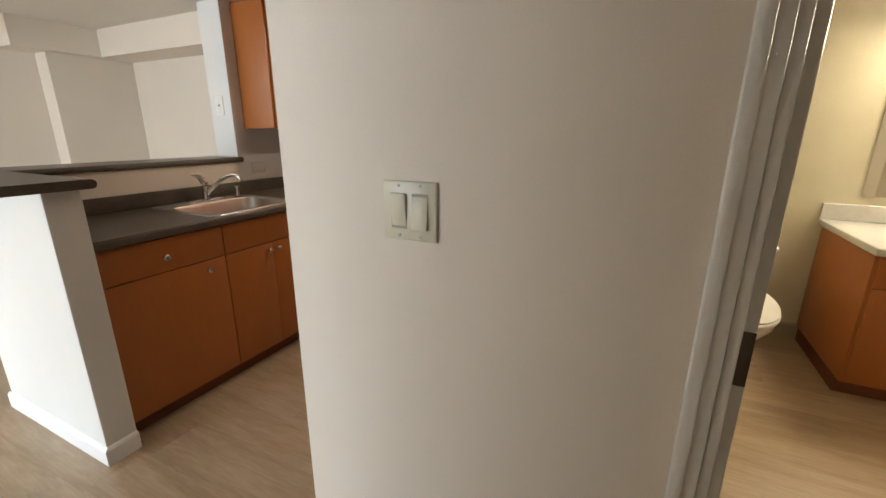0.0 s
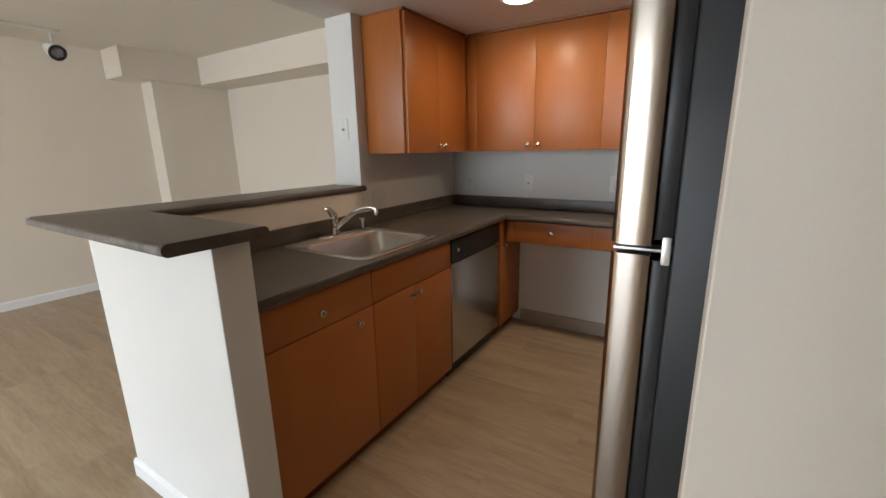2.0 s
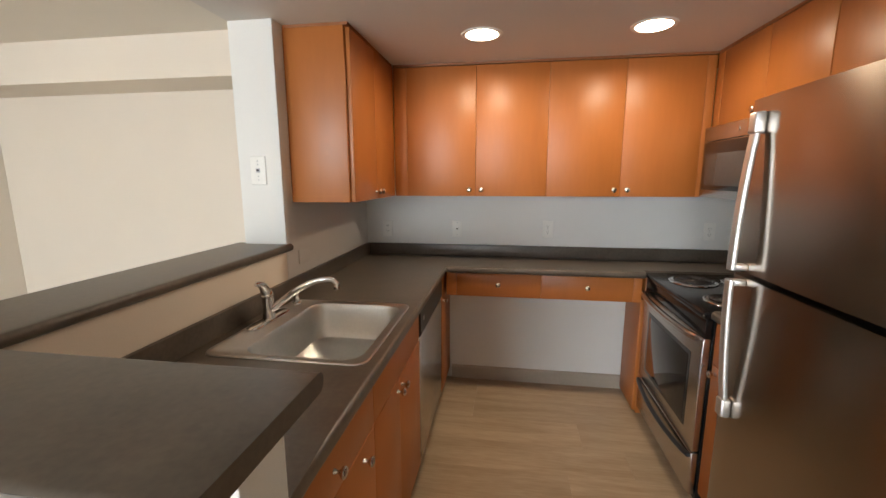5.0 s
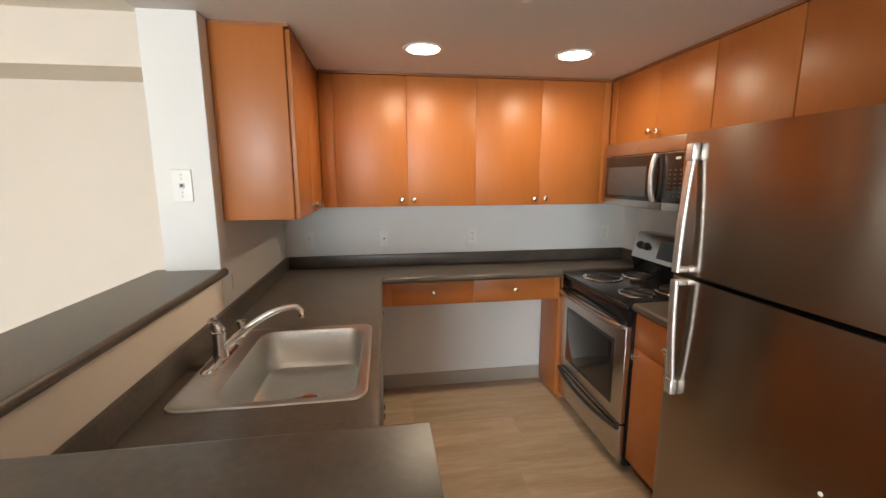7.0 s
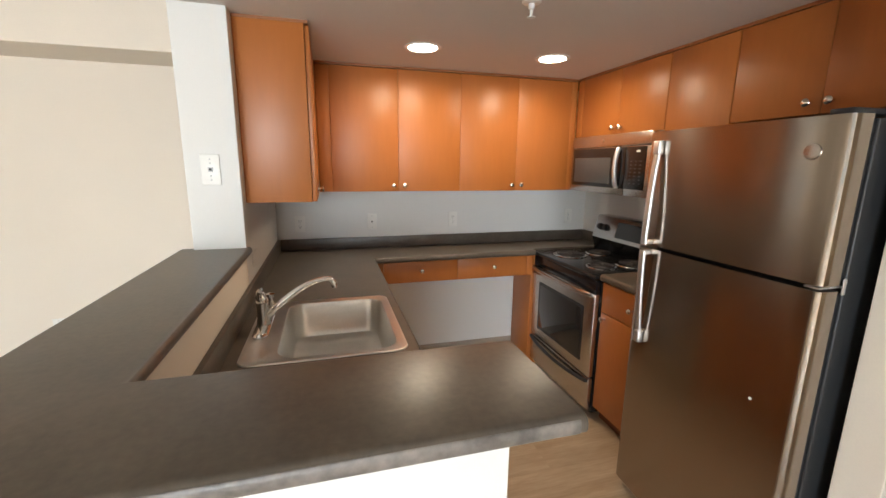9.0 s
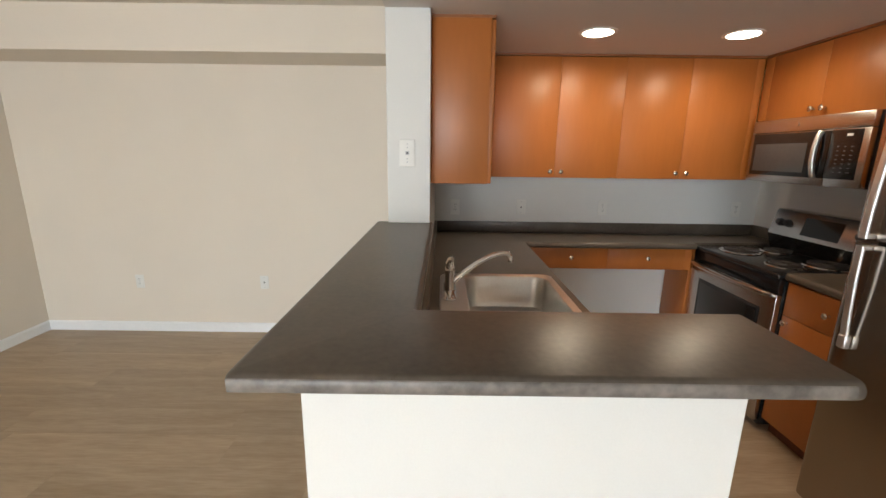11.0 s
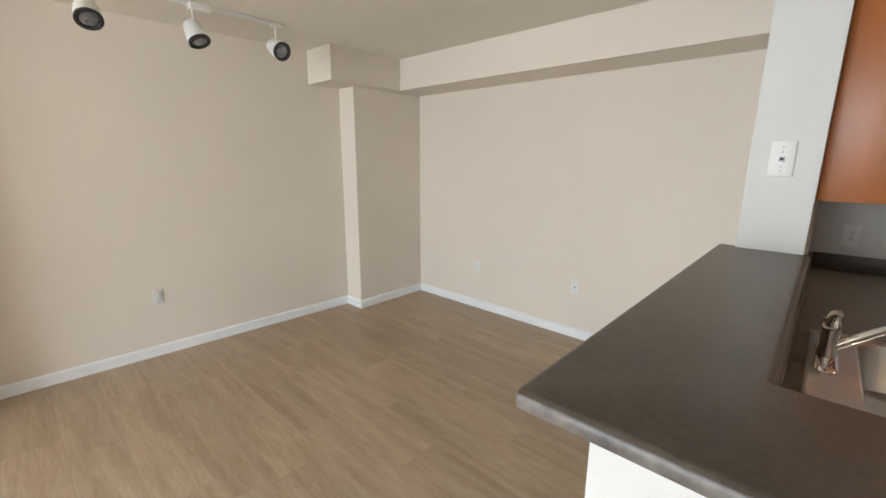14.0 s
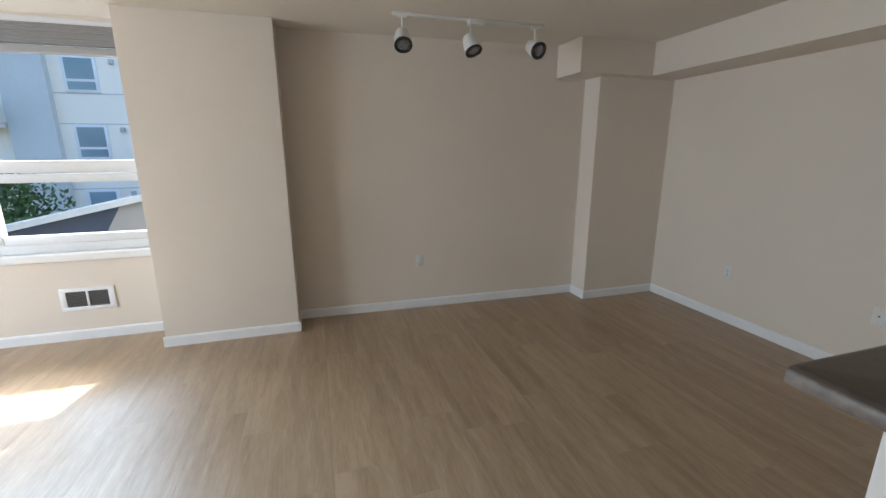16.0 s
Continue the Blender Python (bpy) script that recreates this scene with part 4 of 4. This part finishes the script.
# ---- window, blind and vent ----
def window():
    xg = -5.52
    w = thing("window_1", (xg, -2.2, WZ0), "white vinyl window with a sliding lower sash", "window", "", "structure")
    part("window_sill", bx(-5.62, WY0 - 0.0, WZ0 - 0.058, X_WIN + 0.03, WY1 - 0.002, WZ0, 0.006, 3), M_TRIM, w, "white painted sill")
    def bar(nm, y0, z0, y1, z1, d=0.035, par=None, b=0.004):
        return part(nm, bx(xg - d, y0, z0, xg + d, y1, z1, b), M_VINYL, par or w)
    bar("window_frame", WY0, WZ0 + 0.001, WY1 - 0.002, WZ0 + 0.07, 0.045)
    bar("window_frame", WY0, WZ1 - 0.06, WY1 - 0.002, WZ1 - 0.001, 0.045)
    bar("window_frame", WY0, WZ0 + 0.07, WY0 + 0.06, WZ1 - 0.06, 0.045)
    bar("window_frame", WY1 - 0.06, WZ0 + 0.07, WY1 - 0.002, WZ1 - 0.06, 0.045)
    bar("meeting_rail", WY0 + 0.06, 1.335, WY1 - 0.06, 1.425, 0.04)
    bar("meeting_rail", WY0 + 0.06, 1.262, WY1 - 0.06, 1.325, 0.05)
    bar("stile", -2.335, WZ0 + 0.07, -2.255, 1.262, 0.036)
    s = bar("sash", WY0 + 0.06, WZ0 + 0.07, -2.335, WZ0 + 0.135, 0.03)
    bar("sash", -2.255, WZ0 + 0.07, WY1 - 0.06, WZ0 + 0.135, 0.03)
    for y0, y1, z0, z1 in ((WY0 + 0.06, WY1 - 0.06, 1.425, WZ1 - 0.06), (WY0 + 0.06, -2.335, WZ0 + 0.135, 1.262), (-2.255, WY1 - 0.06, WZ0 + 0.135, 1.262)):
        g = part("pane", bx(xg - 0.004, y0, z0, xg + 0.004, y1, z1, 0), M_GLASS, w, "clear glass pane", False)
        g.visible_shadow = False
    b = thing("window_blind", (X_WIN - 0.03, -2.2, 2.2), "pale pleated blind raised to the window head", "blind")
    part("headrail", bx(X_WIN - 0.075, WY0 + 0.005, 2.365, X_WIN + 0.005, WY1 - 0.006, WZ1 - 0.002, 0.004), M_VINYL, b)
    for i in range(10):
        z = 2.363 - i * 0.0135
        o = 0.006 if i % 3 == 0 else 0.0
        part("slat", bx(X_WIN - 0.068 + o, WY0 + 0.01, z - 0.0115, X_WIN - 0.006 + o, WY1 - 0.01, z, 0.004), M_BLIND, b)
    part("bottom_rail", bx(X_WIN - 0.07, WY0 + 0.01, 2.168, X_WIN - 0.002, WY1 - 0.01, 2.218, 0.008, 3), M_BLIND, b)


window()
sw2 = thing("window_2", (-3.0, YS, SZ0), "wide white vinyl window behind the walk", "window", "", "structure")
for nm, a in (("window_frame", (SX0, SZ0, SX1, SZ0 + 0.06)), ("window_frame", (SX0, SZ1 - 0.06, SX1, SZ1)), ("window_frame", (SX0, SZ0 + 0.06, SX0 + 0.06, SZ1 - 0.06)), ("window_frame", (SX1 - 0.06, SZ0 + 0.06, SX1, SZ1 - 0.06)), ("mullion", (-3.03, SZ0 + 0.06, -2.97, SZ1 - 0.06))):
    part(nm, bx(a[0], YS - 0.05, a[1], a[2], YS - 0.005, a[3], 0.004), M_VINYL, sw2)


def vent():
    y0, y1, z0, z1, x = -1.95, -1.585, 0.252, 0.435, X_WIN
    v = thing("wall_heater", (x, (y0 + y1) / 2, z0), "white metal wall heater grille under the window", "wall heater")
    fr = bmesh.new()
    for a in ((y0, z0, y1, z0 + 0.028), (y0, z1 - 0.028, y1, z1), (y0, z0 + 0.028, y0 + 0.04, z1 - 0.028), (y1 - 0.04, z0 + 0.028, y1, z1 - 0.028), ((y0 + y1) / 2 - 0.008, z0 + 0.028, (y0 + y1) / 2 + 0.008, z1 - 0.028)):
        bx(x + 0.001, a[0], a[1], x + 0.014, a[2], a[3], 0.002, 2, fr)
    part("frame", fr, M_TRIM, v)
    part("backing", bx(x + 0.0005, y0 + 0.03, z0 + 0.02, x + 0.002, y1 - 0.03, z1 - 0.02, 0), M_SLOT, v, "dark inside")
    for i in range(10):
        z = z0 + 0.036 + i * 0.0122
        for a, b in ((y0 + 0.04, (y0 + y1) / 2 - 0.008), ((y0 + y1) / 2 + 0.008, y1 - 0.04)):
            part("louvre", bx(x + 0.003, a, z, x + 0.011, b, z + 0.0035, 0), M_LOUVRE, v)


vent()


# ---- bathroom seen through the door ----
def bathroom():
    v = thing("bathroom_vanity", (2.4, 3.15, 0), "orange-brown wooden vanity cabinet in the bathroom", "vanity")
    part("body", bx(1.845, 2.80, 0.09, 2.98, 3.525, 0.785, 0.002), M_CAB, v)
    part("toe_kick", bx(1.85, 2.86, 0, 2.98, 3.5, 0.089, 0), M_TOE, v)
    part("false_drawer", bx(1.86, 2.782, 0.62, 2.97, 2.799, 0.775, 0.003), M_CAB, v)
    part("door", bx(1.86, 2.782, 0.12, 2.40, 2.799, 0.615, 0.003), M_CAB, v)
    part("door", bx(2.405, 2.782, 0.12, 2.97, 2.799, 0.615, 0.003), M_CAB, v)
    t = part("marble_top", bx(1.82, 2.745, 0.786, 2.98, 3.528, 0.825, 0.008, 3), M_MARB, v, "grey-white cultured marble top")
    part("backsplash", bx(1.82, 3.507, 0.8255, 2.98, 3.528, 0.925, 0.005, 3), M_MARB, t)
    m = thing("wall_mirror", (2.4, 3.52, 0.97), "large frameless mirror over the vanity", "mirror")
    part("glass", bx(1.99, 3.523, 0.975, 2.95, 3.529, 1.85, 0.001), M_MIRROR, m, "", False)
    l = thing("vanity_light", (2.4, 3.5, 1.98), "lit vanity light bar over the mirror", "wall light")
    part("back_plate", bx(2.1, 3.51, 1.94, 2.7, 3.529, 2.04, 0.004), M_CHROME, l)
    part("shade", lathe((2.4, 3.44, 1.99), (1, 0, 0), [(-0.28, 0.02), (-0.27, 0.05), (0.27, 0.05), (0.28, 0.02)], 24), M_LAMP, l, "glowing shade")
    c = thing("toilet", (1.37, 3.1, 0), "white porcelain toilet with closed lid", "toilet")
    part("tank", bx(1.16, 3.31, 0.36, 1.59, 3.515, 0.63, 0.025, 4), M_PORC, c)
    part("tank_lid", bx(1.145, 3.295, 0.632, 1.607, 3.52, 0.665, 0.012, 3), M_PORC, c)
    def oval(cx, cy, a, b, z, n=28):
        return [Vector((cx + a * math.cos(2 * math.pi * i / n), cy + b * math.sin(2 * math.pi * i / n), z)) for i in range(n)]
    part("bowl", loft([oval(1.37, 3.00, 0.11, 0.22, 0.0), oval(1.37, 3.00, 0.10, 0.21, 0.12), oval(1.37, 2.96, 0.13, 0.26, 0.25), oval(1.37, 2.93, 0.18, 0.360, 0.36), oval(1.37, 2.93, 0.185, 0.365, 0.39)], True, True), M_PORC, c)
    part("seat", loft([oval(1.37, 2.93, 0.188, 0.368, 0.392), oval(1.37, 2.93, 0.192, 0.372, 0.402), oval(1.37, 2.93, 0.188, 0.368, 0.412)], True, True), M_WPLAS, c)
    part("lid", loft([oval(1.37, 2.935, 0.186, 0.364, 0.4125), oval(1.37, 2.935, 0.188, 0.366, 0.424), oval(1.37, 2.935, 0.17, 0.30, 0.434)], True, True), M_WPLAS, c)


bathroom()


# ---- outside the window ----
setting("ground", bx(-400, -400, -9.2, 400, 400, -9.0, 0), M_GROUND, "grey asphalt street ground below", "ground")


def facade():
    h = thing("apartment_building", (-24, -12, -9), "pale panelled apartment building across the street", "building")
    x = -24.0
    part("wall", bx(x - 8, -40, -9, x, 6, 16, 0), M_FAC, h, "", False)
    part("roof", bx(x - 8.2, -40.3, 16, x + 0.3, 6.3, 16.4, 0.02), M_ROOF, h)
    for y in (-11.1, -21.5, 1.5):
        part("grey_bay", bx(x, y - 0.8, -9, x + 0.35, y + 0.8, 16, 0.01), M_FACG, h, "blue-grey metal panel bay", False)
    for k in range(-3, 5):
        z = 2.65 + 2.8 * k
        for a, b in ((-40, -22.31), (-20.69, -11.91), (-10.29, 0.69), (2.31, 6)):
            for zz in (z, z + 1.25):
                part("panel_joint", bx(x + 0.001, a, zz, x + 0.012, b, zz + 0.04, 0), M_PRINT, h, "", False)
        for y in (-31.0, -26.0, -18.4, -9.2, -4.6, -0.9):
            w = part("window", bx(x + 0.002, y - 0.62, z + 1.3, x + 0.06, y + 0.62, z + 2.8 - 0.02, 0.01), M_VINYL, h)
            part("pane", bx(x + 0.061, y - 0.5, z + 1.85, x + 0.07, y + 0.5, z + 2.68, 0), M_FGLASS, w, "", False)
            part("pane", bx(x + 0.061, y - 0.5, z + 1.42, x + 0.07, y + 0.5, z + 1.74, 0), M_FGLASS, w, "", False)
        for y in (-8.0, -7.1):
            part("wall_vent", bx(x + 0.002, y - 0.09, z - 0.32, x + 0.14, y + 0.09, z - 0.12, 0.02), M_PRINT, h, "", False)
        bl = part("balcony", bx(x, -15.2, z - 0.2, x + 1.2, -12.0, z, 0.02), M_FAC, h, "", False)
        part("rail", bx(x + 1.15, -15.2, z, x + 1.2, -12.0, z + 0.95, 0.01), M_FGLASS, bl, "", False)
    r = thing("neighbour_roof", (-13.5, -5, -9), "low building with sloping pale parapet and dark wall", "building")
    def slope(y, d):
        return 0.05 + (y + 5.84) * 0.22 + d
    part("wall", loft([[Vector((xx, -4.25, -9)), Vector((xx, 1.5, -9)), Vector((xx, 1.5, slope(1.5, -0.1))), Vector((xx, -4.0, slope(-4.0, -0.1))), Vector((xx, -4.5, -0.5))] for xx in (-15.0, -12.0)], True, True), M_STUCCO, r, "beige stucco wall", False)
    part("dark_wall", loft([[Vector((xx, -8.6, -9)), Vector((xx, -4.25, -9)), Vector((xx, -4.5, -0.5)), Vector((xx, -4.0, slope(-4.0, -0.1))), Vector((xx, -8.6, slope(-8.6, -0.1)))] for xx in (-15.0, -12.01)], True, True), M_ROOF, r, "dark blue-grey wall", False)
    part("parapet", loft([[Vector((xx, -9, slope(-9, -0.1))), Vector((xx, 2, slope(2, -0.1))), Vector((xx, 2, slope(2, 0.03))), Vector((xx, -9, slope(-9, 0.03)))] for xx in (-15.2, -11.9)], True, True), M_FAC, r, "pale parapet edge", False)


facade()


def tree(x, y, z, h):
    rng = random.Random(3)
    t = thing("street_tree", (x, y, z), "green leafy street tree below the window", "tree")
    part("trunk", tube([(x, y, z), (x + 0.1, y, z + h * 0.35), (x, y + 0.1, z + h * 0.6)], [0.16, 0.12, 0.06], 10), M_BARK, t)
    bm = bmesh.new()
    for i in range(2600):
        a, b, q = rng.random() * 6.283, rng.random() * 2 - 1, rng.random() ** 0.4
        rad = 1.7 * q * (0.75 + 0.25 * math.sin(3 * a + 5 * b))
        c = Vector((x + rad * math.cos(a) * (1 - b * b) ** 0.5, y + rad * math.sin(a) * (1 - b * b) ** 0.5, z + h * 0.68 + 1.9 * b * q))
        d = Vector((rng.uniform(-1, 1), rng.uniform(-1, 1), rng.uniform(-1, 1))).normalized()
        u, v, w = axes(d)
        s = rng.uniform(0.07, 0.14)
        bm.faces.new([bm.verts.new(c + p) for p in (u * s, v * s * 0.5, -u * s, -v * s * 0.5)])
    part("crown", bm, M_LEAF, t, "", False)


tree(-19.0, -9.8, -9.0, 12.2)


# ---- floor planks ----
def planks():
    rng = random.Random(7)
    floor = bpy.data.objects["floor"]
    length, width, gap = 1.22, 0.23, 0.0007
    own = bx(0, 0, -0.006, 1, width - gap, 0.0, 0)
    me = bpy.data.meshes.new("plank")
    own.to_mesh(me)
    own.free()
    me.materials.append(M_PLANK)
    y = YS
    while y < 3.52:
        x = -5.70 - rng.random() * length
        while x < 3.0:
            x0, x1 = max(x, -5.70), min(x + length, 3.0)
            if x1 - x0 > 0.05:
                p = new("plank", me)
                p.location, p.scale = (x0, y, 0), (x1 - x0 - gap, 1, 1)
                p.parent = floor
            x += length
        y += width


planks()
